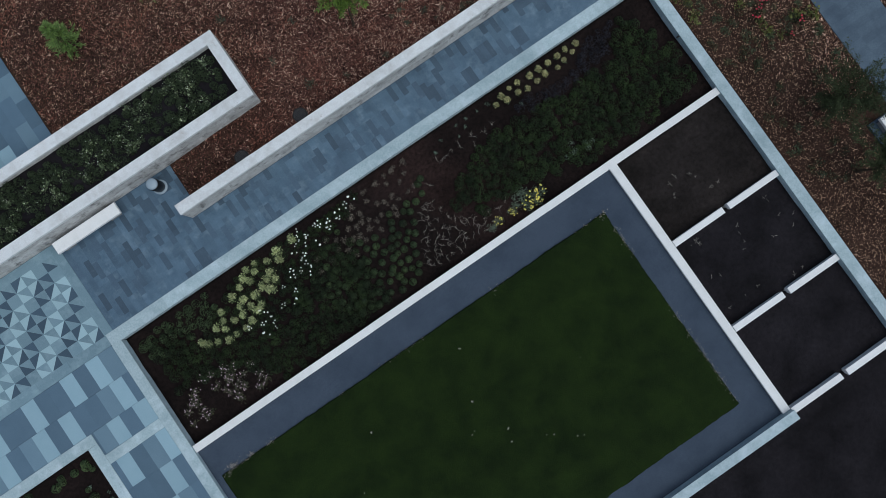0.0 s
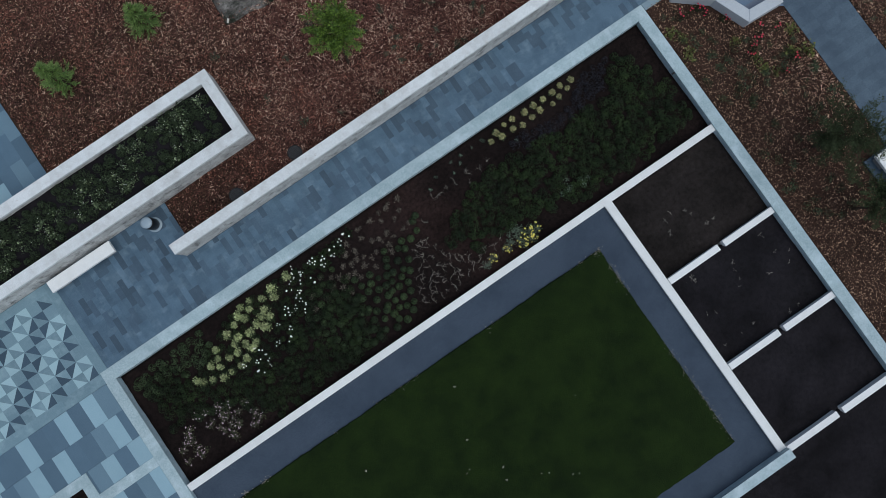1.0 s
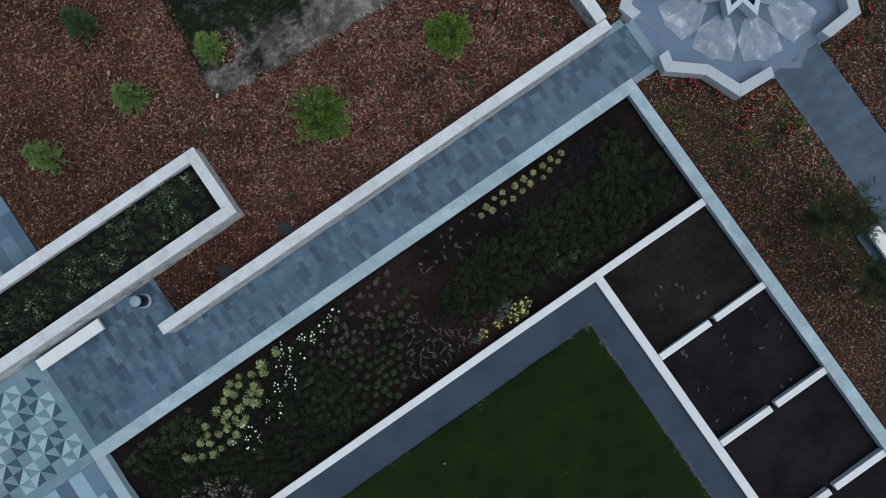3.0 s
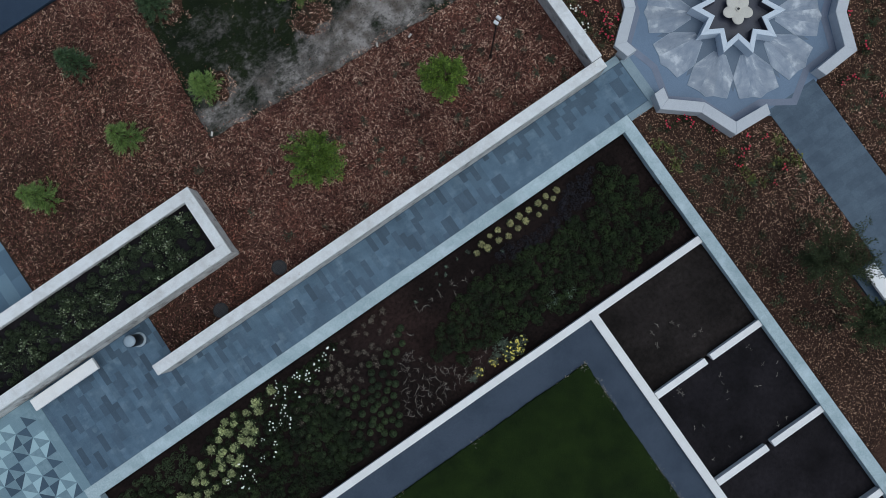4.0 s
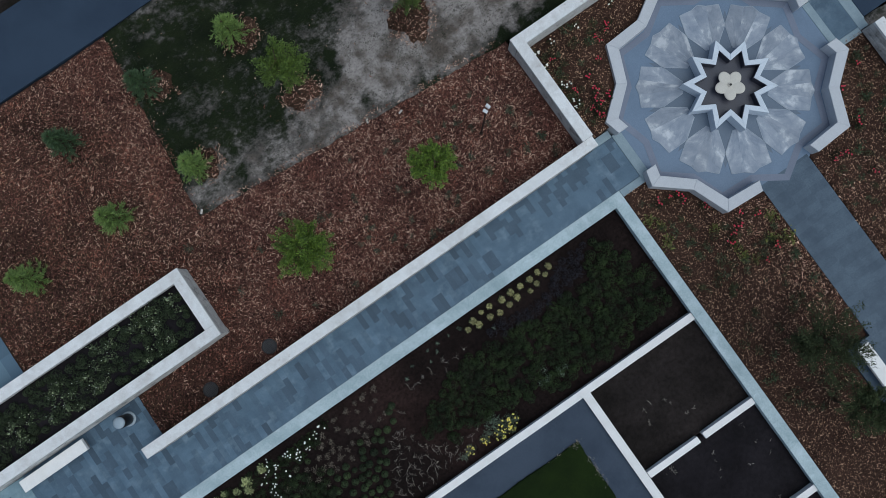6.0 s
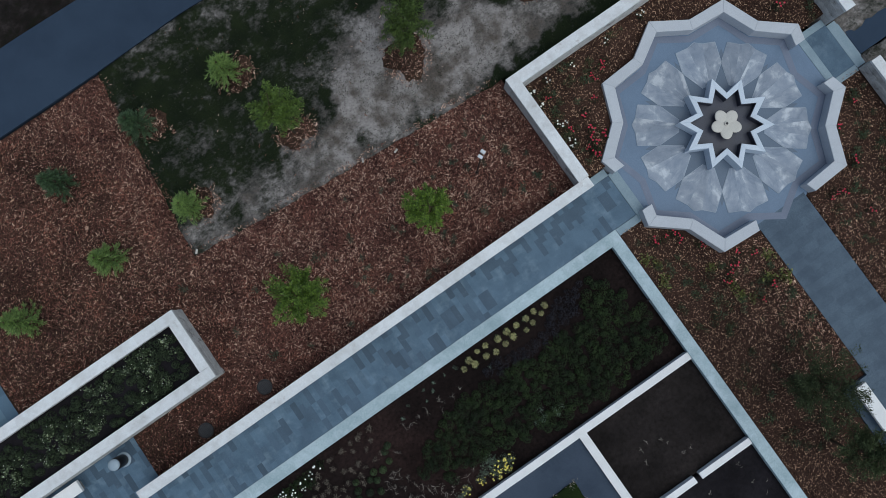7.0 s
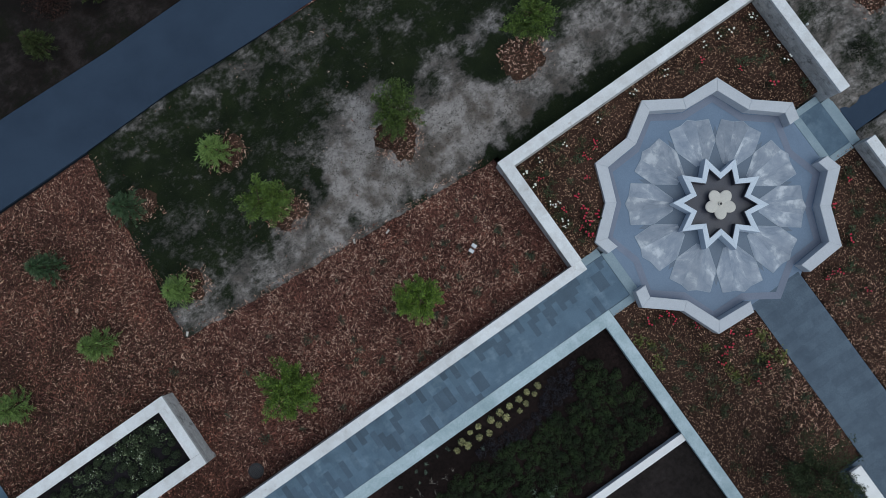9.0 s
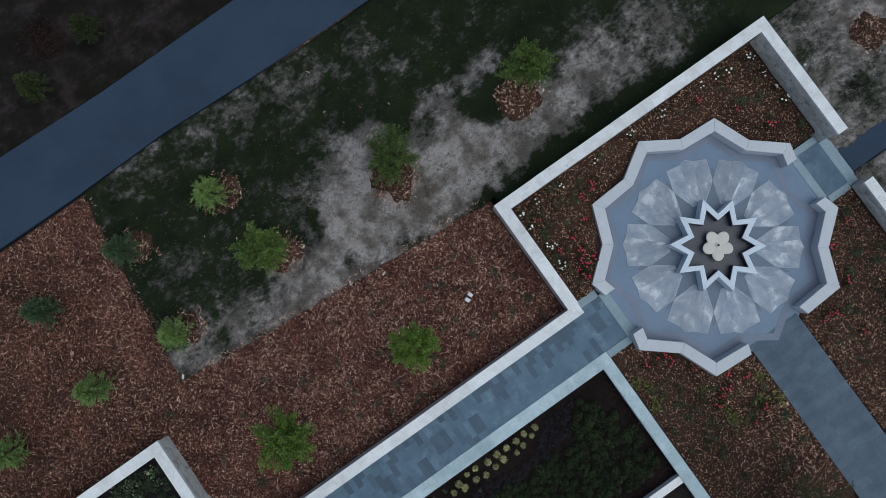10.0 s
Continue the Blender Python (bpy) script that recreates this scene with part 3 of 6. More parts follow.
star_ring("terrace_band", 3.90, 3.38, 3.62, 3.14, 18, -0.1, 0.015, ROSE_BAND)
slab("terrace_slate_star", star_outline(2.78, 1.47, 18, SX + 0.09, SY - 0.04), -0.1, 0.015, FLOOR_SHADE, kind="structure")


def petal_material():
    """Pale stone with veins that fan out from the petal's foot and cloudy bleached fields between them."""
    m, n, l, b = material("veined_pale_stone", 0.55)
    tc = n.new("ShaderNodeTexCoord")
    info = n.new("ShaderNodeObjectInfo")
    sep = n.new("ShaderNodeSeparateXYZ")
    l.new(tc.outputs["Object"], sep.inputs[0])
    far = n.new("ShaderNodeMath")
    far.operation = "SUBTRACT"
    far.inputs[1].default_value = 1.1
    l.new(sep.outputs["X"], far.inputs[0])
    fan = n.new("ShaderNodeMath")
    fan.operation = "ARCTAN2"
    l.new(sep.outputs["Y"], fan.inputs[0])
    l.new(far.outputs[0], fan.inputs[1])
    seed = n.new("ShaderNodeMath")
    seed.operation = "MULTIPLY"
    seed.inputs[1].default_value = 60.0
    l.new(info.outputs["Random"], seed.inputs[0])
    both = n.new("ShaderNodeCombineXYZ")
    l.new(far.outputs[0], both.inputs[0])
    l.new(fan.outputs[0], both.inputs[1])
    l.new(seed.outputs[0], both.inputs[2])
    vein = noise_node(n, l, 1.0, 3, 0.55, both.outputs[0], (0.9, 3.0, 1.0))
    cloud = noise_node(n, l, 2.2, 4, 0.6, both.outputs[0], (1.0, 1.3, 1.0))
    grain = noise_node(n, l, 40, 3, 0.6)
    mean = n.new("ShaderNodeMath")
    mean.operation = "MULTIPLY_ADD"
    mean.inputs[1].default_value = 0.35
    half = n.new("ShaderNodeMath")
    half.operation = "MULTIPLY"
    half.inputs[1].default_value = 0.65
    l.new(cloud.outputs["Fac"], half.inputs[0])
    l.new(vein.outputs["Fac"], mean.inputs[0])
    l.new(half.outputs[0], mean.inputs[2])
    r1 = ramp_node(n, [(0.36, (0.178, 0.222, 0.288)), (0.47, (0.225, 0.268, 0.332)), (0.55, (0.278, 0.320, 0.382)), (0.63, (0.48, 0.52, 0.57))])
    l.new(mean.outputs[0], r1.inputs["Fac"])
    ridge = n.new("ShaderNodeMath")
    ridge.operation = "SUBTRACT"
    ridge.inputs[1].default_value = 0.5
    l.new(vein.outputs["Fac"], ridge.inputs[0])
    thin = n.new("ShaderNodeMath")
    thin.operation = "ABSOLUTE"
    l.new(ridge.outputs[0], thin.inputs[0])
    r3 = ramp_node(n, [(0.0, (0.82, 0.85, 0.88)), (0.04, (1.0,) * 3)])
    l.new(thin.outputs[0], r3.inputs["Fac"])
    r2 = ramp_node(n, [(0.3, (0.92,) * 3), (0.7, (1.06,) * 3)])
    l.new(grain.outputs["Fac"], r2.inputs["Fac"])
    tone = ramp_node(n, [(0.0, (0.86,) * 3), (1.0, (1.10,) * 3)])
    l.new(info.outputs["Random"], tone.inputs["Fac"])
    each = mix_node(n, l, r1.outputs["Color"], tone.outputs["Color"], 1.0, "MULTIPLY")
    veined = mix_node(n, l, each, r3.outputs["Color"], 1.0, "MULTIPLY")
    l.new(mix_node(n, l, veined, r2.outputs["Color"], 1.0, "MULTIPLY"), b.inputs["Base Color"])
    return m


PETAL = petal_material()
JOINT = stone("pale_joint", (0.25, 0.30, 0.36), (0.34, 0.39, 0.45), (0.20, 0.25, 0.31), 0.7, 2.0, 30, 0.1, 0.6)
petals = empty("terrace_petals", SX + 0.09, SY - 0.04, 0, kind="structure")
for k in range(10):
    ob = None
    # each petal is a slab in three stones: the middle wedge and two wings
    for name, pts in (("petal_stone", [(1.45, -0.06), (2.93, -0.26), (3.05, 0.0), (2.93, 0.26), (1.45, 0.06)]),
                      ("petal_stone", [(1.45, 0.06), (2.93, 0.26), (2.87, 0.70), (2.13, 0.688), (1.45, 0.20)]),
                      ("petal_stone", [(1.45, -0.06), (2.93, -0.26), (2.87, -0.70), (2.13, -0.688), (1.45, -0.20)])):
        bm = bmesh.new()
        prism(bm, [(1.015 * px, 1.015 * py) for px, py in pts], -0.1, 0.020)
        ob = part(name, bm, PETAL, petals)
        ob.matrix_local = pose(0, 0, 0, 0, 0, 36 * k)
    # the thin pale joint round a petal
    rim = [(1.47, 0.20), (2.16, 0.698), (2.91, 0.711), (2.975, 0.264), (3.096, 0.0), (2.975, -0.264), (2.91, -0.711), (2.16, -0.698), (1.47, -0.20)]
    bm = bmesh.new()
    for (ax, ay), (bx, by) in zip(rim, rim[1:]):
        side = Vector((ay - by, bx - ax)).normalized() * 0.016
        prism(bm, [(ax, ay), (bx, by), (bx + side.x, by + side.y), (ax + side.x, ay + side.y)], -0.02, 0.0235)
    ob = part("petal_joint", bm, JOINT, petals)
    ob.matrix_local = pose(0, 0, 0, 0, 0, 36 * k)


def cut(p0, p1, y):
    f = (y - p0[1]) / (p1[1] - p0[1])
    return (p0[0] + (p1[0] - p0[0]) * f, y)


def star_walls():
    """The low zigzag wall round the terrace, open to the three paths."""
    wall = empty("wall_star", kind="structure")
    for k in range(20):
        a, b = 18 * k, 18 * (k + 1)
        tip, notch = (a, b) if k % 2 else (b, a)
        if tip == 270:
            continue
        q = [polar(4.36, tip), polar(3.80, notch), polar(3.42, notch), polar(3.90, tip)]
        if notch % 360 in (0, 180):
            y = 2.08 if q[0][1] > SY else 0.50
            q = [q[0], cut(q[0], q[1], y), cut(q[3], q[2], y), q[3]]
        bm = bmesh.new()
        prism(bm, q, -0.6, 0.465, 0.012)
        part("wall_arm", bm, STAR_STONE, wall)
    return wall


star_walls()

for nm, box in (("threshold_west", rect(23.06, 0.20, 23.40, 2.16)), ("threshold_west_north", rect(22.19, 2.12, 23.05, 2.40)),
                ("threshold_east", rect(31.20, 0.36, 31.48, 2.08)), ("threshold_gate", rect(32.36, 0.22, 32.74, 2.03)),
                ("threshold_east_north", rect(31.3, 2.09, 32.35, 2.33)), ("threshold_east_south", rect(31.49, 0.12, 32.35, 0.36)), ("threshold_kerb_west", rect(22.17, 0.19, 23.055, 0.455))):
    slab(nm, box, -0.8, 0.020, THRESHOLD, bevel=0.004, kind="structure")
slab("terrace_link_east", rect(30.4, 0.36, 31.2, 2.2), -0.8, 0.004, FLOOR_BLUE, kind="structure")
slab("terrace_link_west", rect(23.40, 0.36, 24.0, 2.2), -0.8, 0.004, FLOOR_BLUE, kind="structure")
slab("path_east_gate", rect(31.48, 0.365, 32.36, 2.085), -0.8, 0.012, PAVER, kind="structure")


def build_fountain():
    """Ten-pointed basin with a zigzag rim and a five-petalled stone flower in its middle."""
    top = empty("fountain", SX + 0.09, SY - 0.04, 0.0, label="pale ten-pointed stone fountain with dark dry basin", category="fountain")
    for k in range(20):
        a, b = 18 * k, 18 * (k + 1)
        tip, notch = (a, b) if k % 2 == 0 else (b, a)
        q = [polar(1.625, tip, 0, 0), polar(1.065, notch, 0, 0), polar(0.84, notch, 0, 0), polar(1.25, tip, 0, 0)]
        bm = bmesh.new()
        prism(bm, q, 0.0, 0.46, 0.008)
        part("rim_stone", bm, RIM, top)
    bm = bmesh.new()
    prism(bm, star_outline(1.26, 0.85, 0, 0, 0), 0.0, 0.19)
    part("basin_floor", bm, BASIN, top, "dark slate basin floor")
    # thin slabs added over the rim's inner faces to darken them
    for k in range(20):
        bm = bmesh.new()
        a, b = 18 * k, 18 * (k + 1)
        out, inn = ((1.25, 0.84), (0.84, 1.25))[k % 2]
        prism(bm, [polar(out, a, 0, 0), polar(inn, b, 0, 0), polar(inn - 0.02, b, 0, 0), polar(out - 0.02, a, 0, 0)], 0.19, 0.445)
        part("lining_slab", bm, BASIN, top, "thin dark slab added inside the rim")
    bm = bmesh.new()
    bmesh.ops.create_cone(bm, cap_ends=True, segments=24, radius1=0.16, radius2=0.10, depth=0.24, matrix=Matrix.Translation((0, 0, 0.27)))
    part("pedestal", bm, BASIN, top)
    flower = empty("stone_flower", 0, 0, 0.40)
    flower.parent = top
    for k in range(5):
        bm = bmesh.new()
        bmesh.ops.create_uvsphere(bm, u_segments=24, v_segments=12, radius=1.0)
        for v in bm.verts:
            r = 0.214
            z = math.copysign(abs(v.co.z) ** 0.5, v.co.z)
            v.co = Vector((v.co.x * r * 1.22, v.co.y * r, z * 0.035 + 0.012 * v.co.x))
        ob = link_mesh("petal", bm, CREAM, flower, "", True)
        ob.matrix_local = pose(0, 0, 0, 0, 0, 19 + 72 * k) @ Matrix.Translation((0.275, 0, 0.0))
    bm = bmesh.new()
    bmesh.ops.create_cone(bm, cap_ends=True, segments=20, radius1=0.085, radius2=0.075, depth=0.12)
    ob = part("flower_heart", bm, CREAM, flower)
    # black plug added in place of the dark round hole at the heart
    bm = bmesh.new()
    bmesh.ops.create_cone(bm, cap_ends=True, segments=16, radius1=0.048, radius2=0.040, depth=0.05, matrix=Matrix.Translation((0, 0, 0.055)))
    part("spout", bm, BLACK_METAL, flower, "dark plug in place of the flower's hole")
    return top


RIM = stone("blue_white_rim_stone", (0.50, 0.57, 0.65), (0.62, 0.69, 0.77), (0.44, 0.51, 0.59), 0.6, 2.0, 35, 0.04, 0.3)
build_fountain()


# ---- furniture ----
def build_bench(x, y, rz, length, depth, label):
    """A long seat slab on two recessed blocks; its base point is the slab's lower-left corner."""
    top = empty("bench", x, y, 0.0, rz, label, "bench", "garden benches")
    bm = bmesh.new()
    prism(bm, rect(0, 0, length, depth), 0.30, 0.42, 0.012)
    part("seat", bm, WHITE_WALL, top)
    for x0 in (0.12, length - 0.52):
        bm = bmesh.new()
        prism(bm, rect(x0, 0.07, x0 + 0.40, depth - 0.05), 0.0, 0.30, 0.01)
        part("leg", bm, WALL_CORE, top)
    return top


build_bench(0.0, 3.53, 0, 2.48, 0.42, "white stone slab bench before the planter wall")
build_bench(25.44, -8.40, -90, 2.9, 0.45, "white stone slab bench beside the bluestone path")


def lathe(bm, profile, seg=28):
    rings = [[bm.verts.new((r * math.cos(2 * math.pi * i / seg), r * math.sin(2 * math.pi * i / seg), z)) for i in range(seg)] for r, z in profile]
    for lo, hi in zip(rings, rings[1:]):
        for i in range(seg):
            bm.faces.new((lo[i], lo[(i + 1) % seg], hi[(i + 1) % seg], hi[i]))
    bm.faces.new(rings[-1])
    bm.faces.new(list(reversed(rings[0])))


def build_bin(x, y):
    top = empty("litter_bin", x, y, 0.0, label="black round litter bin with a pale grey lid", category="bin")
    bm = bmesh.new()
    lathe(bm, [(0.17, 0.03), (0.20, 0.10), (0.21, 0.60), (0.19, 0.64)])
    link_mesh("body", bm, BLACK_METAL, top, "", True)
    bm = bmesh.new()
    lathe(bm, [(0.255, 0.0), (0.255, 0.03), (0.20, 0.05)])
    part("base_ring", bm, LID_PAINT, top, "pale grey metal base ring")
    bm = bmesh.new()
    lathe(bm, [(0.17, 0.64), (0.195, 0.66), (0.195, 0.69), (0.15, 0.72), (0.07, 0.735)])
    link_mesh("lid", bm, LID_PAINT, top, "pale grey domed lid", True)


build_bin(3.95, 3.64)


def build_drain(x, y):
    top = empty("drain_grate", x, y, 0.03 + north_level(x, y), label="dark round iron drain grate in the mulch", category="drain", group="drain grates")
    bm = bmesh.new()
    lathe(bm, [(0.26, -0.05), (0.26, 0.035), (0.215, 0.035), (0.215, 0.0)])
    part("rim", bm, BLACK_METAL, top)
    for i in range(-3, 4):
        for turn in (0, 90):
            half = math.sqrt(0.21 ** 2 - (i * 0.055) ** 2)
            bm = bmesh.new()
            prism(bm, rect(-half, i * 0.055 - 0.010, half, i * 0.055 + 0.010), 0.005, 0.030 - 0.002 * (turn > 0))
            ob = part("bar", bm, IRON, top)
            ob.matrix_local = pose(0, 0, 0, 0, 0, turn)


build_drain(9.31, 2.92)
build_drain(6.85, 2.85)


def build_lamp_post(x, y):
    top = empty("lamp_post", x, y, north_level(x, y), label="slim dark lamp post with two white boxy heads in mulch", category="lamp post")
    bm = bmesh.new()
    lathe(bm, [(0.05, -0.1), (0.05, 0.25), (0.03, 0.3), (0.022, 3.15)], 12)
    part("pole", bm, BLACK_METAL, top)
    for s in (-1, 1):
        bm = bmesh.new()
        prism(bm, rect(-0.05, -0.075, 0.05, 0.075), 0.0, 0.06, 0.012)
        ob = part("lamp_head", bm, WHITE_PAINT, top, "white box-shaped lamp head")
        ob.matrix_local = pose(0.068 * s, 0.036 * s, 3.15, 8, 14 * s, 22)
        bm = bmesh.new()
        bmesh.ops.create_cone(bm, cap_ends=True, segments=8, radius1=0.016, radius2=0.016, depth=0.11)
        ob = part("bracket", bm, BLACK_METAL, top)
        ob.matrix_local = pose(0.05 * s, 0.025 * s, 3.13, 0, 90, 26)


build_lamp_post(19.35, 4.77)


def build_stake(x, y):
    top = empty("marker_stake", x, y, 0.0, label="thin pale marker stake in patchy grass", category="stake")
    bm = bmesh.new()
    lathe(bm, [(0.014, -0.05), (0.014, 0.72), (0.010, 0.74)], 8)
    part("rod", bm, LID_PAINT, top)
    bm = bmesh.new()
    lathe(bm, [(0.03, 0.72), (0.042, 0.74), (0.042, 0.79), (0.02, 0.81)], 12)
    part("cap", bm, WHITE_PAINT, top, "white round cap")


build_stake(33.15, 4.53)


def build_outlet(x, y):
    """A black pipe end that stands out of the kerb over the bed."""
    top = empty("pipe_outlet", x, y, -0.06, label="short black pipe end in the eastern kerb", category="pipe")
    bm = bmesh.new()
    lathe(bm, [(0.032, 0.0), (0.032, 0.16), (0.024, 0.16), (0.024, 0.02)], 14)
    ob = part("pipe", bm, BLACK_METAL, top)
    ob.matrix_local = pose(0.08, 0, 0, 0, -90, 0)


build_outlet(21.72, -2.16)


def build_offcut(x, y, rz):
    """A short pale offcut of timber, one end split."""
    bm = bmesh.new()
    prism(bm, [(-0.09, -0.03), (0.08, -0.035), (0.06, 0.0), (0.09, 0.03), (-0.085, 0.032)], 0.0, 0.035, 0.006)
    ob = link_mesh("timber_offcut", bm, OFFCUT)
    ob.matrix_world = pose(x, y, north_level(x, y) + 0.045, 4, 3, rz)
    tagged(ob, "short pale timber offcut lying at the turf's edge", "offcut", "timber offcuts")


OFFCUT = stone("bleached_timber", (0.48, 0.45, 0.41), (0.66, 0.63, 0.59), (0.38, 0.34, 0.30), 0.8, 5.0, 40, 0.1, 0.5)
for x, y, rz in ((16.4, 7.37, 70), (17.52, 6.98, 20), (9.98, 8.04, 50)):
    build_offcut(x, y, rz)


# ---- planting ----
LEAF_DARK = leaf_mat("deep_green_leaf", (0.006, 0.0125, 0.004), (0.021, 0.039, 0.0115), 0.8, patch=1.3)
LEAF_WEED = leaf_mat("dull_weed_leaf", (0.012, 0.024, 0.013), (0.055, 0.085, 0.048))
LEAF_MOUND = leaf_mat("mid_green_leaf", (0.024, 0.044, 0.020), (0.075, 0.115, 0.055))
LEAF_DOME = leaf_mat("soft_dome_leaf", (0.016, 0.031, 0.012), (0.052, 0.080, 0.034), 0.75, patch=0.8)
LEAF_OLIVE = leaf_mat("olive_leaf", (0.018, 0.024, 0.009), (0.070, 0.080, 0.030))
LEAF_GREY = leaf_mat("grey_green_leaf", (0.036, 0.062, 0.044), (0.17, 0.225, 0.17))
LEAF_PURPLE = leaf_mat("dusky_purple_leaf", (0.011, 0.011, 0.016), (0.034, 0.033, 0.047), 0.75)
LEAF_LIME = leaf_mat("lime_floret", (0.12, 0.17, 0.055), (0.66, 0.70, 0.38))
LEAF_CREAM = leaf_mat("straw_yellow_floret", (0.18, 0.175, 0.06), (0.60, 0.57, 0.30))
LEAF_TREE = leaf_mat("young_tree_leaf", (0.025, 0.064, 0.007), (0.190, 0.305, 0.040))
LEAF_TREE_THIN = leaf_mat("soft_tree_leaf", (0.020, 0.046, 0.007), (0.125, 0.200, 0.032))
LEAF_TREE_DARK = leaf_mat("shaded_tree_leaf", (0.024, 0.038, 0.015), (0.072, 0.096, 0.040), 0.75)
NEEDLE = leaf_mat("fresh_conifer_needle", (0.052, 0.104, 0.022), (0.205, 0.315, 0.085))
NEEDLE_BLUE = leaf_mat("blue_green_needle", (0.026, 0.062, 0.027), (0.092, 0.165, 0.070))
LEAF_SHOOT = leaf_mat("grey_green_shoot_leaf", (0.020, 0.036, 0.014), (0.25, 0.30, 0.17), 0.5, (0.058, 0.088, 0.040))
LEAF_FRESH = leaf_mat("fresh_yellow_green_leaf", (0.045, 0.060, 0.012), (0.20, 0.215, 0.055))
NEEDLE_DIM = leaf_mat("dull_olive_needle", (0.014, 0.022, 0.007), (0.045, 0.062, 0.018), 0.8)
LEAF_RUST = leaf_mat("rust_brown_leaf", (0.013, 0.006, 0.005), (0.042, 0.019, 0.014), 0.85)
LEAF_PLANTER = leaf_mat("glossy_planter_leaf", (0.013, 0.0245, 0.0095), (0.052, 0.078, 0.034), 0.7)
PETAL_WHITE = leaf_mat("white_flower", (0.62, 0.64, 0.60), (0.85, 0.85, 0.80))
PETAL_YELLOW = leaf_mat("yellow_flower", (0.66, 0.50, 0.03), (0.86, 0.80, 0.26))
PETAL_RED = leaf_mat("red_flower", (0.36, 0.010, 0.026), (0.78, 0.045, 0.11))
PETAL_PINK = leaf_mat("pale_pink_flower", (0.42, 0.24, 0.32), (0.74, 0.62, 0.67))
STEM_PALE = leaf_mat("bleached_stem", (0.20, 0.18, 0.155), (0.48, 0.44, 0.39), 0.8)
STEM_TAN = leaf_mat("dry_tan_leaf", (0.058, 0.048, 0.039), (0.225, 0.195, 0.158), 0.8)
CLOD = leaf_mat("dark_soil_clod", (0.045, 0.042, 0.037), (0.17, 0.155, 0.142), 0.9)
BARK = stone("young_bark", (0.05, 0.035, 0.025), (0.10, 0.075, 0.055), (0.04, 0.03, 0.02), 0.9, 6, 40, 0.2, 0.5)


def leaf_mesh(name, leaves, mat):
    """One mesh of many small folded leaves: (foot, direction, side, length, width) each."""
    verts, faces = [], []
    for p, d, s, ln, w in leaves:
        k = len(verts)
        fold = d.cross(s).normalized() * w * 0.25
        mid = p + d * ln * 0.5
        verts += [p, mid + s * w * 0.5 + fold, p + d * ln, mid - s * w * 0.5 + fold]
        faces += [(k, k + 1, k + 2), (k, k + 2, k + 3)]
    me = bpy.data.meshes.new(name)
    me.from_pydata(verts, [], faces)
    me.materials.append(mat)
    return me


def any_way(rnd, up=0.0):
    while True:
        v = Vector((rnd.uniform(-1, 1), rnd.uniform(-1, 1), rnd.uniform(-1, 1)))
        if 0.05 < v.length < 1:
            v = v.normalized() + Vector((0, 0, up))
            return v.normalized()


def side_of(d, rnd):
    s = d.cross(any_way(rnd))
    return s.normalized() if s.length > 1e-3 else Vector((1, 0, 0))


def dome_leaves(rnd, n, radius, height, ln, w, up=0.5, lumps=4):
    """Leaves over an uneven dome made of a few lobes."""
    lobes = [(Vector((rnd.uniform(-0.55, 0.55) * radius, rnd.uniform(-0.55, 0.55) * radius, 0)), rnd.uniform(0.5, 0.75) * radius) for _ in range(lumps)]
    if lumps == 1:
        lobes = [(Vector((0, 0, 0)), radius)]
    out = []
    for _ in range(n):
        c, r = rnd.choice(lobes)
        v = any_way(rnd)
        v.z = abs(v.z)
        depth = rnd.uniform(0.55, 1.0)
        p = c + Vector((v.x * r, v.y * r, v.z * height * r / radius * 1.3)) * depth
        d = (v * 0.35 + Vector((0, 0, 0.25 * up)) + any_way(rnd)).normalized()
        k = rnd.uniform(0.7, 1.3)
        out.append((p, d, side_of(d, rnd), ln * k, w * k))
    return out


def dome_scales(rnd, n, radius, height, ln, w):
    """Small leaves that lie on a dome like scales, so that it reads as one soft cushion."""
    out = []
    for _ in range(n):
        v = any_way(rnd, 0.25)
        v.z = abs(v.z)
        p = Vector((v.x * radius, v.y * radius, v.z * height)) * rnd.uniform(0.84, 1.0)
        d = (side_of(v, rnd) + any_way(rnd) * 0.35).normalized()
        k = rnd.uniform(0.7, 1.3)
        s = v.cross(d).normalized()
        out.append((p - d * ln * k * 0.5, d, s, ln * k, w * k))
    return out


def rays(rnd, n, length, w, lift=0.5, curl=0.35):
    """Thin stems that spread from one foot."""
    out = []
    for i in range(n):
        a = 2 * math.pi * (i + rnd.uniform(-0.75, 0.75)) / n
        d = Vector((math.cos(a), math.sin(a), lift * rnd.uniform(0.5, 1.5))).normalized()
        ln = length * rnd.uniform(0.35, 1.3)
        s = Vector((-math.sin(a), math.cos(a), 0))
        out.append((Vector((0, 0, 0.02)), d, s, ln, w))
        tip = d * ln * 0.8
        for sg in (-1, 1):
            d2 = (d + s * sg * rnd.uniform(0.4, 0.9)).normalized()
            out.append((tip * rnd.uniform(0.7, 1.0), d2, side_of(d2, rnd), ln * curl * rnd.uniform(0.6, 1.3), w * 0.8))
    return out


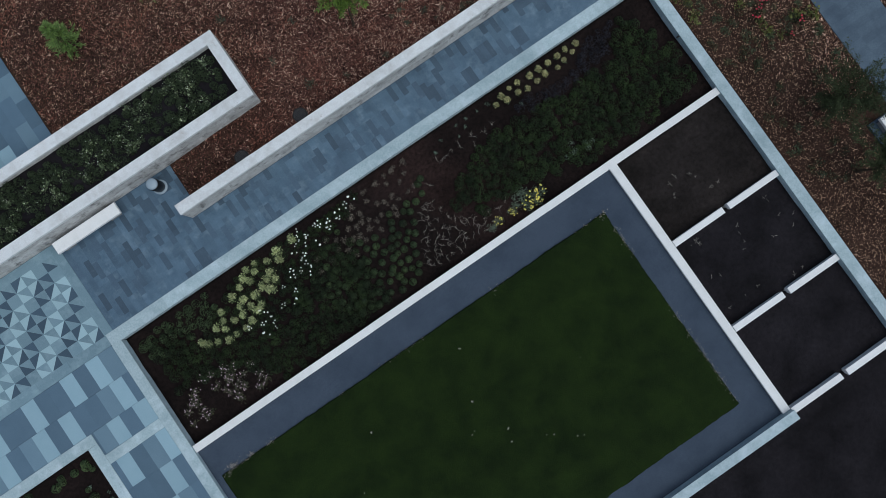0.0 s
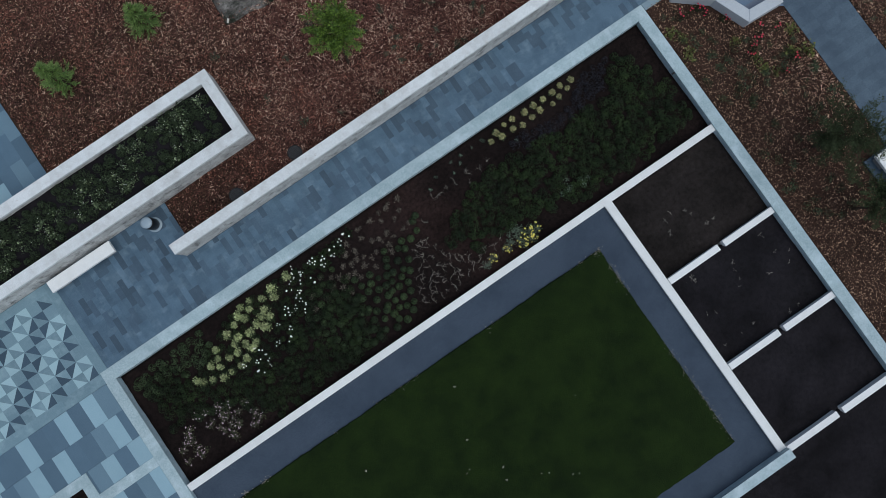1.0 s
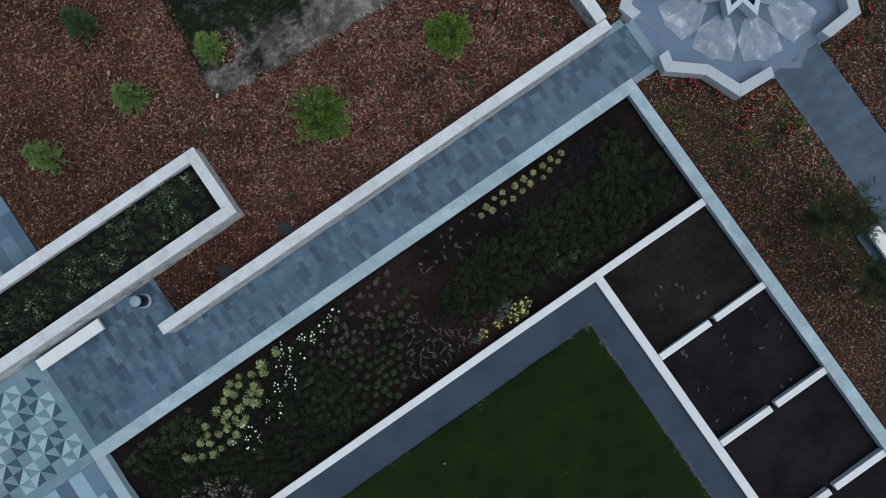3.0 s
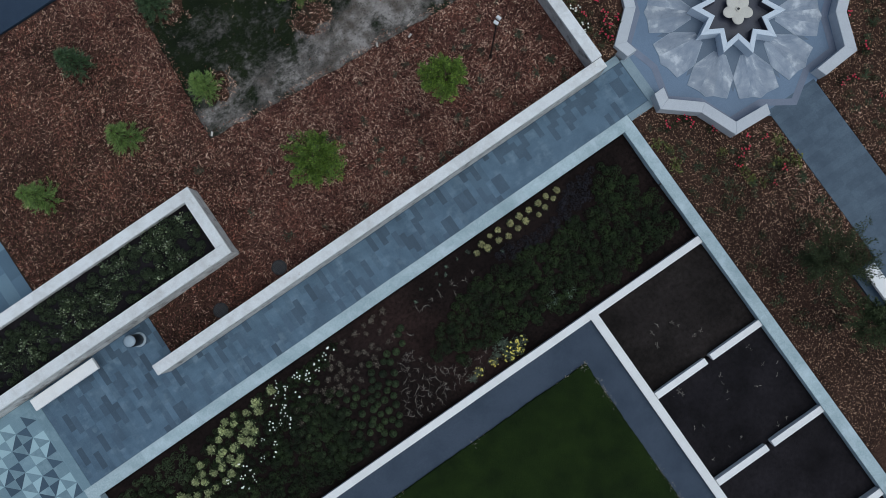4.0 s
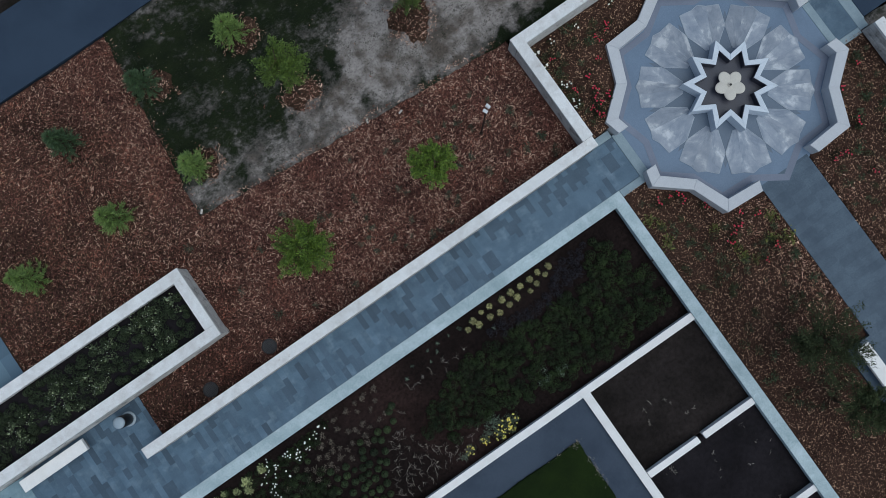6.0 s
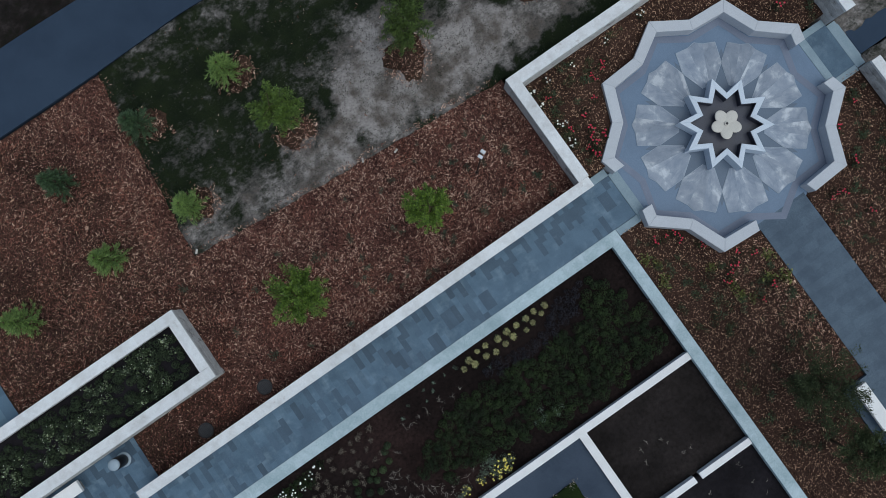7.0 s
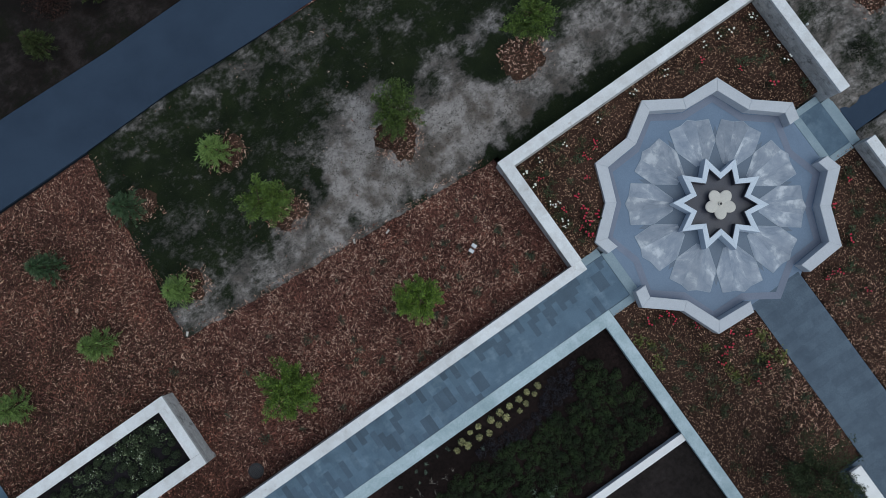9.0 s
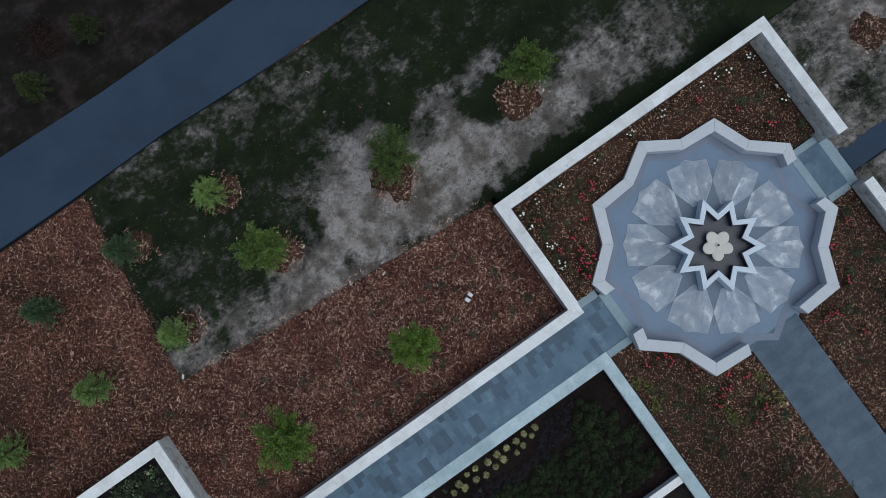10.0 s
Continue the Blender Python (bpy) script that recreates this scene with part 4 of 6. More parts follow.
def blossoms(rnd, n, radius, z, size, petals=5):
    """Open flowers scattered over a dome, a few petals each."""
    out = []
    for _ in range(n):
        a, r = rnd.uniform(0, 2 * math.pi), radius * math.sqrt(rnd.random())
        p = Vector((r * math.cos(a), r * math.sin(a), z + rnd.uniform(-0.05, 0.04)))
        t = rnd.uniform(0, 6)
        for k in range(petals):
            b = t + 2 * math.pi * k / petals
            d = Vector((math.cos(b), math.sin(b), 0.35)).normalized()
            s = Vector((-math.sin(b), math.cos(b), 0))
            out.append((p, d, s, size * rnd.uniform(0.8, 1.2), size * 0.9))
    return out


def plant_kind(name, label, category, group, pieces, variants, seed):
    """Builds a few variants of one kind of plant. pieces: (part name, maker(rnd), material, part label)."""
    kinds = []
    for v in range(variants):
        rnd = random.Random(seed + v * 31)
        kinds.append([(pn, leaf_mesh(pn, mk(rnd), mat), pl) for pn, mk, mat, pl in pieces])

    def put(x, y, z, scale=1.0, rnd=random):
        top = new(name)
        top.empty_display_size = 0.1
        top.matrix_world = pose(x, y, z, 0, 0, rnd.uniform(0, 360)) @ Matrix.Scale(scale, 4)
        tagged(top, label, category, group)
        for pn, me, pl in rnd.choice(kinds):
            ob = new(pn, me)
            ob.parent = top
            if pl:
                ob["label"] = pl
            if pn.endswith("s"):
                ob["kind"] = "stuff"
        return top
    return put


def bed_z(x, y):
    return soil_height(x, y) - 0.02


garden = random.Random(21)


def jitter(v):
    return v + garden.uniform(-0.03, 0.03)


lime = plant_kind("lime_shrub", "rounded shrub with lime green flower heads in dark soil", "shrub", "lime green flowering shrubs",
                  [("foliage", lambda r: dome_scales(r, 130, 0.19, 0.20, 0.06, 0.034), LEAF_DOME, ""),
                   ("flower_head", lambda r: [(p + Vector((0, 0, 0.10)), d, s, a, b) for p, d, s, a, b in dome_leaves(r, 190, 0.158, 0.14, 0.085, 0.045, 0.6, 5)], LEAF_LIME, "lime green flower head")], 4, 100)
LIME_AT = [(6.61, -0.34), (5.96, -0.37), (5.85, -0.61), (5.47, -0.49), (4.71, -0.31), (5.08, -0.35), (4.98, -0.55), (4.46, -0.50), (4.65, -0.72), (5.42, -0.86), (5.14, -1.01), (5.41, -1.20), (4.84, -1.17), (5.13, -1.37), (4.16, -0.71), (4.54, -1.24), (3.84, -0.90), (4.12, -1.13), (4.19, -1.49), (4.52, -1.63), (3.85, -1.25), (4.31, -1.74), (3.77, -1.59), (3.94, -1.87), (3.18, -1.07), (3.12, -1.36), (3.41, -1.59), (2.75, -1.42), (3.03, -1.62), (3.28, -1.99), (2.96, -1.98), (2.60, -1.88), (2.27, -1.75), (2.10, -1.63), (3.66, -2.04)]
for x, y in LIME_AT:
    lime(jitter(x), jitter(y), bed_z(x, y), garden.uniform(0.72, 1.0), garden)

white = plant_kind("white_flower_plant", "dark leafy plant with small white blossoms", "plant", "white blossoming plants",
                   [("foliage", lambda r: dome_leaves(r, 60, 0.19, 0.18, 0.09, 0.05), LEAF_DARK, ""),
                    ("blossoms", lambda r: blossoms(r, 4, 0.20, 0.20, 0.034), PETAL_WHITE, "small white blossoms")], 4, 200)
WHITE_AT = [(8.1, -0.45), (8.45, -0.38), (8.8, -0.36), (9.2, -0.34), (8.05, -0.75), (8.5, -0.65), (6.95, -0.30), (7.22, -0.55), (7.54, -0.52), (7.72, -0.56), (7.27, -1.00), (6.69, -0.56), (6.95, -0.67), (6.66, -0.91), (6.43, -0.81), (6.69, -1.15), (6.63, -1.32), (5.92, -1.30), (6.06, -1.48), (6.27, -1.50), (6.56, -1.62), (5.85, -2.04), (5.60, -2.23), (5.41, -1.59), (5.18, -2.04), (4.44, -1.96), (4.18, -2.22), (3.88, -2.16), (4.65, -2.29), (4.49, -2.52), (4.21, -2.54)]
for x, y in WHITE_AT:
    white(jitter(x), jitter(y), bed_z(x, y), garden.uniform(0.8, 1.15), garden)

cream = plant_kind("straw_flower_plant", "low plant with straw yellow flower head in bare soil", "plant", "straw yellow plants in a double row",
                   [("foliage", lambda r: dome_leaves(r, 40, 0.11, 0.12, 0.07, 0.035, 0.4, 1), LEAF_MOUND, ""),
                    ("flower_head", lambda r: [(p + Vector((0, 0, 0.07)), d, s, a, b) for p, d, s, a, b in dome_leaves(r, 110, 0.10, 0.10, 0.07, 0.034, 0.5, 1)], LEAF_CREAM, "straw yellow flower head")], 4, 300)
CREAM_AT = [(15.17, -0.48), (15.47, -0.33), (15.57, -0.55), (15.84, -0.25), (16.24, -0.25), (16.01, -0.59), (16.67, -0.31), (16.42, -0.64), (17.08, -0.27), (16.84, -0.64), (17.46, -0.28), (17.18, -0.58), (17.86, -0.30), (17.66, -0.63), (18.24, -0.24), (18.02, -0.54), (18.46, -0.48), (18.69, -0.30)]
for x, y in CREAM_AT:
    cream(jitter(x), jitter(y), bed_z(x, y), garden.uniform(0.75, 1.1), garden)

sprig = plant_kind("bleached_sprig", "bare bleached stems spreading from one foot", "plant", "bleached bare plants",
                   [("stem", lambda r: rays(r, 1, 0.145, 0.0092, 0.5, 0.75), STEM_PALE, "")] * 4, 6, 400)
SPRIG_AT = [(14.61, -1.04), (14.29, -1.03), (13.80, -0.90), (13.68, -1.22), (13.30, -0.92), (12.99, -0.90), (12.57, -0.98), (12.32, -0.95), (11.59, -1.54), (11.32, -2.09), (11.05, -2.16), (10.63, -2.71), (10.82, -2.89), (11.01, -2.45), (11.08, -2.97), (11.24, -3.13), (11.51, -3.32), (11.81, -3.22), (12.16, -3.40), (11.76, -3.60), (12.11, -3.79), (12.76, -3.45), (13.54, -3.41), (10.42, -2.93), (11.35, -3.58)]
SPRIG_PATCH = [(10.9, -1.9), (11.5, -2.0), (11.7, -2.9), (13.2, -3.6), (12.5, -3.95), (10.0, -4.05), (10.0, -3.6), (10.4, -2.8)]
for _ in range(900):
    x, y = garden.uniform(10.0, 13.2), garden.uniform(-4.05, -1.8)
    if len(SPRIG_AT) < 60 and inside(x, y, SPRIG_PATCH) and all((x - a) ** 2 + (y - b) ** 2 > 0.04 for a, b in SPRIG_AT):
        SPRIG_AT.append((x, y))
for x, y in SPRIG_AT:
    sprig(jitter(x), jitter(y), bed_z(x, y) + 0.03, garden.uniform(0.8, 1.25), garden)

tan = plant_kind("dry_perennial", "dry tan perennial with withered leaves", "plant", "dry tan perennials",
                 [("leaves", lambda r: dome_leaves(r, 60, 0.14, 0.14, 0.09, 0.03, 0.3), STEM_TAN, ""),
                  ("stems", lambda r: rays(r, 5, 0.14, 0.014), STEM_TAN, "")], 4, 500)
TAN_AT = [(10.51, -0.31), (10.84, -0.32), (11.30, -0.34), (11.13, -0.65), (10.07, -0.39), (10.39, -0.61), (10.79, -0.84), (11.16, -1.23), (9.48, -0.74), (9.75, -0.98), (9.98, -1.14), (9.05, -1.00), (8.76, -0.92), (8.45, -1.13), (9.23, -1.30), (9.65, -1.37), (10.44, -1.28), (10.34, -1.05), (8.07, -1.38), (8.38, -1.55), (7.75, -1.53), (8.05, -1.78), (7.35, -1.81), (9.6, -0.4), (9.0, -0.6), (8.2, -2.1)]
for x, y in TAN_AT:
    tan(jitter(x), jitter(y), bed_z(x, y), garden.uniform(0.65, 0.95), garden)

mound = plant_kind("green_mound", "small round green mound plant in dark soil", "plant", "green mound plants",
                   [("foliage", lambda r: dome_scales(r, 260, 0.15, 0.22, 0.045, 0.026), LEAF_DOME, "")], 4, 600)
MOUND_AT = [(9.77, -1.83), (9.69, -2.02), (9.77, -2.33), (9.88, -2.61), (9.57, -2.57), (9.29, -2.59), (8.99, -2.54), (8.73, -2.79), (9.15, -2.87), (9.37, -2.85), (9.67, -2.85), (9.96, -2.92), (9.86, -3.19), (9.57, -3.24), (9.25, -3.15), (8.98, -3.17), (8.81, -3.30), (9.23, -3.43), (9.50, -3.53), (9.78, -3.56), (9.00, -3.52), (9.23, -3.93), (9.03, -3.79), (8.62, -3.51), (10.10, -2.10), (10.43, -2.24), (10.25, -2.62), (10.12, -2.45), (10.57, -1.91), (10.88, -1.71), (11.50, -1.12), (11.22, -1.60), (11.33, -1.25), (8.3, -3.3), (8.5, -3.1), (8.1, -3.6), (8.4, -3.85), (7.9, -3.1)]
for x, y in MOUND_AT:
    mound(jitter(x), jitter(y), bed_z(x, y), garden.uniform(0.78, 0.98), garden)

taken = MOUND_AT + TAN_AT + WHITE_AT + SPRIG_AT + LIME_AT
FILL = [(6.2, -1.9), (7.4, -1.0), (8.6, -1.0), (9.8, -1.4), (10.7, -1.25), (11.3, -1.0), (11.6, -1.2), (10.4, -2.75), (9.95, -3.45), (9.7, -4.05), (7.2, -4.0), (6.6, -3.0)]
for _ in range(2600):
    x, y = garden.uniform(6.2, 11.6), garden.uniform(-4.05, -1.0)
    if inside(x, y, FILL) and all((x - a) ** 2 + (y - b) ** 2 > 0.25 ** 2 for a, b in taken):
        taken.append((x, y))
        (tan if y > -1.9 and garden.random() < 0.6 else mound)(x, y, bed_z(x, y), garden.uniform(0.7, 0.95), garden)

button = plant_kind("button_plant", "tiny round grey green plant in bare soil", "plant", "tiny grey green plants",
                    [("foliage", lambda r: dome_leaves(r, 45, 0.08, 0.09, 0.045, 0.025), LEAF_GREY, "")], 3, 650)
for x, y in [(14.44, -0.28), (14.03, -0.26), (13.60, -0.31), (13.86, -0.51), (13.43, -0.66), (12.84, -0.44), (12.47, -0.66), (14.93, -0.27), (15.88, -0.98)]:
    button(x, y, bed_z(x, y), garden.uniform(0.8, 1.2), garden)

yellow = plant_kind("yellow_daisy_bush", "grey green bush dotted with yellow daisies", "bush", "yellow daisy bushes",
                    [("foliage", lambda r: dome_leaves(r, 170, 0.27, 0.28, 0.08, 0.025, 0.5, 6), LEAF_GREY, ""),
                     ("blossoms", lambda r: blossoms(r, 15, 0.27, 0.30, 0.035, 6), PETAL_YELLOW, "yellow daisies")], 3, 700)
green_only = plant_kind("grey_green_bush", "grey green feathery bush at the white wall", "bush", "grey green bushes",
                        [("foliage", lambda r: dome_leaves(r, 200, 0.27, 0.28, 0.08, 0.025, 0.5, 6), LEAF_GREY, "")], 2, 720)
for x, y, s in [(14.32, -3.87, 1.0), (14.66, -3.84, 0.9), (14.01, -4.02, 0.9), (13.46, -3.90, 0.7), (12.87, -3.91, 0.7), (14.45, -4.1, 0.7)]:
    yellow(x, y, bed_z(x, y), s, garden)
for x, y, s in [(14.05, -3.62, 1.1), (12.57, -3.96, 0.7), (13.7, -3.75, 0.6)]:
    green_only(x, y, bed_z(x, y), s, garden)


def cover(name, label, outline, spacing, mats, radius, height, n, ln, w, seed, zfun, lower=None):
    """Closely planted cover over an outline: many small domes, one mesh."""
    rnd = random.Random(seed)
    xs, ys = [p[0] for p in outline], [p[1] for p in outline]
    leaves = []
    x = min(xs)
    row = 0
    while x < max(xs):
        y = min(ys) + (row % 2) * spacing * 0.5
        while y < max(ys):
            px, py = x + rnd.uniform(-0.36, 0.36) * spacing, y + rnd.uniform(-0.36, 0.36) * spacing
            if inside(px, py, outline) and rnd.random() < 0.94:
                z = zfun(px, py)
                k = rnd.uniform(0.75, 1.2)
                leaves += [(p * k + Vector((px, py, z)), d, s, a, b) for p, d, s, a, b in dome_scales(rnd, n, radius * 1.15, height, ln, w)]
            y += spacing
        x += spacing * 0.87
        row += 1
    ob = new(name, leaf_mesh(name, leaves, mats))
    return tagged(ob, label, "ground cover", "", "stuff")


COVER_EAST = [(11.80, -2.62), (12.50, -1.82), (14.18, -1.27), (16.00, -1.37), (17.65, -1.50), (19.35, -1.37), (20.45, -0.34), (21.23, -1.21), (21.50, -2.34), (21.45, -3.79), (19.37, -4.00), (16.89, -4.01), (14.51, -3.40), (12.71, -3.39)]
cover("ground_cover_east", "deep green low ground cover filling the bed", COVER_EAST, 0.275, LEAF_DARK, 0.165, 0.26, 170, 0.048, 0.027, 801, bed_z)
cover("ground_cover_grey", "grey green low plants within the ground cover", [(15.75, -3.35), (16.3, -3.05), (17.2, -3.3), (17.3, -3.65), (16.4, -3.6)], 0.33, LEAF_GREY, 0.11, 0.26, 40, 0.05, 0.02, 806, bed_z)
cover("ground_cover_purple", "dusky purple low plants beside the kerb", [(15.22, -0.83), (18.00, -0.95), (19.2, -0.38), (20.25, -0.36), (19.42, -1.34), (17.72, -1.45), (16.07, -1.33)], 0.24, LEAF_PURPLE, 0.14, 0.18, 80, 0.06, 0.02, 802, bed_z)
cover("ground_cover_west", "deep green low plants at the bed's western end", [(0.50, -0.56), (1.6, -0.5), (2.09, -1.65), (2.40, -2.1), (4.16, -2.68), (5.79, -2.44), (6.74, -3.02), (8.4, -2.3), (8.37, -3.99), (3.93, -4.25), (2.71, -3.0), (0.54, -2.53)], 0.26, LEAF_DARK, 0.155, 0.24, 150, 0.048, 0.027, 803, bed_z)
cover("ground_cover_kerb", "dull green low plants by the plaza kerb", [(0.25, -0.3), (3.0, -0.22), (3.4, -0.65), (2.1, -1.5), (1.6, -0.9), (0.45, -1.4)], 0.31, LEAF_PLANTER, 0.14, 0.20, 110, 0.05, 0.028, 804, bed_z)
cover("ground_cover_middle", "dark leafy plants between the white blossoms", [(5.6, -1.5), (7.3, -1.1), (8.3, -1.6), (8.3, -2.4), (6.9, -2.9), (5.4, -2.4)], 0.25, LEAF_DARK, 0.145, 0.24, 140, 0.048, 0.027, 805, bed_z)
cover("ground_cover_blossoms", "dark green domes among lime and white flowering plants", [(3.2, -0.5), (6.0, -0.25), (8.3, -0.3), (8.9, -0.7), (7.2, -1.15), (5.5, -1.55), (5.3, -2.4), (4.0, -2.65), (2.4, -2.05), (2.2, -1.5)], 0.29, LEAF_DARK, 0.12, 0.17, 110, 0.046, 0.026, 807, bed_z)

pink = plant_kind("pink_flower_plant", "low plant with pale pink flowers and thin stems", "plant", "pale pink flowering plants",
                  [("foliage", lambda r: dome_leaves(r, 45, 0.16, 0.14, 0.08, 0.03), LEAF_OLIVE, ""),
                   ("stems", lambda r: rays(r, 5, 0.15, 0.012), STEM_TAN, ""),
                   ("blossoms", lambda r: blossoms(r, 5, 0.18, 0.18, 0.024), PETAL_PINK, "pale pink flowers")], 4, 900)
PINK_PATCH = [(1.29, -2.42), (2.37, -2.70), (3.07, -3.10), (3.55, -3.75), (2.93, -4.06), (1.65, -3.79), (0.44, -3.9), (0.25, -3.40)]
for _ in range(260):
    x, y = garden.uniform(0.2, 3.6), garden.uniform(-4.1, -2.4)
    if inside(x, y, PINK_PATCH) and garden.random() < 0.24:
        pink(x, y, bed_z(x, y), garden.uniform(0.7, 1.1), garden)

# the plaza planter
for _ in range(120):
    x, y = garden.uniform(-9.0, -3.1), garden.uniform(-6.5, -2.6)
    (mound if garden.random() < 0.7 else button)(x, y, -0.13, garden.uniform(0.7, 1.2), garden)

# the raised planter
cover("planter_planting", "glossy dark green leafy plants filling the raised planter", rect(-7.0, 4.66, 7.97, 6.24), 0.315, LEAF_PLANTER, 0.155, 0.28, 190, 0.046, 0.027, 811, lambda x, y: 0.78)
sprout = plant_kind("flowering_shoot", "leafy shoot with pale tips among dark leaves", "plant", "shoots in the raised planter",
                    [("foliage", lambda r: dome_leaves(r, 22, 0.15, 0.32, 0.080, 0.048, 0.9), LEAF_SHOOT, ""),
                     ("blossoms", lambda r: blossoms(r, 1, 0.12, 0.30, 0.014), PETAL_WHITE, "tiny white flowers")], 4, 820)
for _ in range(260):
    x, y = garden.uniform(-4.5, 7.85), garden.uniform(4.72, 6.15)
    if noise.noise(Vector((x * 0.75, y * 0.9, 6.1))) < (-0.25 if x > 5.6 else 0.02):
        continue
    sprout(x, y, 0.82, garden.uniform(0.7, 1.15), garden)

# the beds round the star terrace
tuft = plant_kind("weed_tuft", "small green weed tuft in bark mulch", "plant", "weed tufts in the mulch",
                  [("foliage", lambda r: dome_leaves(r, 70, 0.17, 0.10, 0.07, 0.028, 0.3), LEAF_WEED, "")], 4, 850)
for x, y in [(19.10, 6.05), (18.82, 5.57), (19.19, 5.1), (18.04, 5.51), (18.34, 4.89), (20.59, 4.80), (20.97, 3.51), (18.82, 3.54), (15.94, 4.83), (14.88, 3.50), (18.61, 4.30), (14.44, 4.22), (14.14, 3.49), (20.30, 3.44), (21.05, 2.78), (13.21, 5.54), (16.04, 2.95), (20.2, 5.6), (12.2, 6.4), (10.9, 5.8), (10.2, 3.6), (9.6, 5.0), (11.4, 3.2), (12.9, 3.0), (8.9, 7.2)]:
    tuft(x, y, north_level(x, y) + 0.02, garden.uniform(0.7, 1.2), garden)
for _ in range(42):
    x, y = garden.uniform(13.5, 21.5), garden.uniform(2.8, 6.8)
    if math.hypot(x - 17.2, y - 4.4) > 0.6:
        tuft(x, y, north_level(x, y) + 0.02, garden.uniform(0.45, 0.95), garden)
rose = plant_kind("red_rose_bush", "sparse dark bush with red blooms in mulch", "bush", "red rose bushes",
                  [("foliage", lambda r: dome_leaves(r, 55, 0.24, 0.24, 0.075, 0.045), LEAF_DARK, ""),
                   ("blossoms", lambda r: blossoms(r, 4, 0.17, 0.28, 0.041, 6), PETAL_RED, "red blooms")], 4, 870)
ROSE_AT = [(25.12, 5.43), (23.05, 3.05), (22.78, 5.42), (30.45, -1.11), (29.07, -2.8), (24.48, 5.34), (24.55, 5.11), (24.88, 5.30), (24.09, 4.53), (23.51, 4.32), (22.79, 4.12), (23.38, 3.75), (23.30, 3.5), (23.25, 3.2), (23.7, 3.35), (22.93, 3.32), (23.06, 2.9), (23.75, -0.76), (23.38, -0.74), (23.68, -1.04), (23.06, -0.60), (24.27, -1.64), (25.11, -2.55), (25.50, -2.83), (24.72, -2.75), (24.45, -2.9), (24.21, -3.1), (25.47, -4.11), (24.90, -4.33), (30.31, -2.27), (31.42, -0.56), (29.23, -2.97), (29.72, -3.96), (28.83, -2.84), (30.6, 4.6), (31.2, 3.6), (29.6, 5.6)]
for x, y in ROSE_AT:
    rose(x, y, star_bed_height(x, y), garden.uniform(0.7, 1.1), garden)
pale = plant_kind("white_rose_bush", "low bush with white blooms along the wall", "bush", "white rose bushes",
                  [("foliage", lambda r: dome_leaves(r, 45, 0.18, 0.2, 0.07, 0.04), LEAF_DARK, ""),
                   ("blossoms", lambda r: blossoms(r, 4, 0.15, 0.24, 0.042, 6), PETAL_WHITE, "white blooms")], 4, 880)
for x, y in [(23.15, 5.95), (22.52, 5.85), (22.53, 5.34), (22.59, 4.50), (22.72, 4.41), (22.65, 3.79), (22.45, 3.64), (24.13, 5.95), (30.66, 5.95), (30.08, 5.98), (31.05, 5.85), (31.85, 5.82), (32.08, 5.80), (32.04, 5.10), (32.07, 4.50), (32.10, 3.95), (25.6, 5.98), (27.1, 6.02), (28.4, 5.98)]:
    pale(x, y, star_bed_height(x, y), garden.uniform(0.7, 1.05), garden)
fresh = plant_kind("yellow_green_shrub", "yellow green leafy shrub in bark mulch", "shrub", "yellow green shrubs",
                   [("foliage", lambda r: dome_leaves(r, 70, 0.26, 0.22, 0.10, 0.055, 0.5, 5), LEAF_FRESH, "")], 3, 890)
for x, y in [(24.38, -3.70), (24.59, -4.16), (24.32, -3.40), (22.61, -1.41), (22.40, -1.1), (25.55, -3.87), (26.0, -4.19), (22.5, -1.9), (24.05, -2.40), (25.9, -3.3)]:
    fresh(x, y, star_bed_height(x, y), garden.uniform(0.7, 1.15), garden)
low = plant_kind("low_bed_plant", "low dull green plant in bark mulch", "plant", "low plants in the star beds",
                 [("foliage", lambda r: dome_leaves(r, 55, 0.2, 0.12, 0.08, 0.035, 0.35, 5), LEAF_OLIVE, "")], 4, 910)
leafy = plant_kind("leafy_bed_plant", "small fresh green plant in bark mulch", "plant", "small green plants in the star beds",
                   [("foliage", lambda r: dome_leaves(r, 60, 0.19, 0.15, 0.075, 0.04, 0.4, 5), LEAF_MOUND, "")], 4, 915)
for _ in range(1300):
    x, y = garden.uniform(22.4, 32.2), garden.uniform(-9.5, 6.1)
    r = math.hypot(x - SX, y - SY)
    if r < 4.65 or 26.0 < x < 28.5 and y < 0 or 0 < y < 2.6 and (x < 24 or x > 30) or (x > 25 and x < 28 and y < -7.5):
        continue
    if garden.random() < (0.55 if y > -5 else 0.25):
        (low if garden.random() < 0.7 else leafy)(x, y, star_bed_height(x, y), garden.uniform(0.55, 1.15), garden)

rust = plant_kind("rust_brown_shrub", "loose rust brown shrub on the rough verge", "shrub", "rust brown shrubs on the verge",
                  [("foliage", lambda r: dome_leaves(r, 1500, 0.8, 0.5, 0.07, 0.04, 0.4, 9), LEAF_RUST, "")], 2, 960)
for x, y, s in [(12.35, 20.7, 1.1), (18.6, 18.9, 0.7), (9.6, 20.6, 0.8)]:
    rust(x, y, -0.06, s, garden)
bush = plant_kind("dark_grass_bush", "soft dark green bush in patchy grass", "bush", "",
                  [("foliage", lambda r: dome_leaves(r, 700, 0.6, 0.4, 0.09, 0.03, 0.5, 7), LEAF_DARK, "")], 1, 970)
bush(34.6, 3.1, 0.0, 1.0, garden)

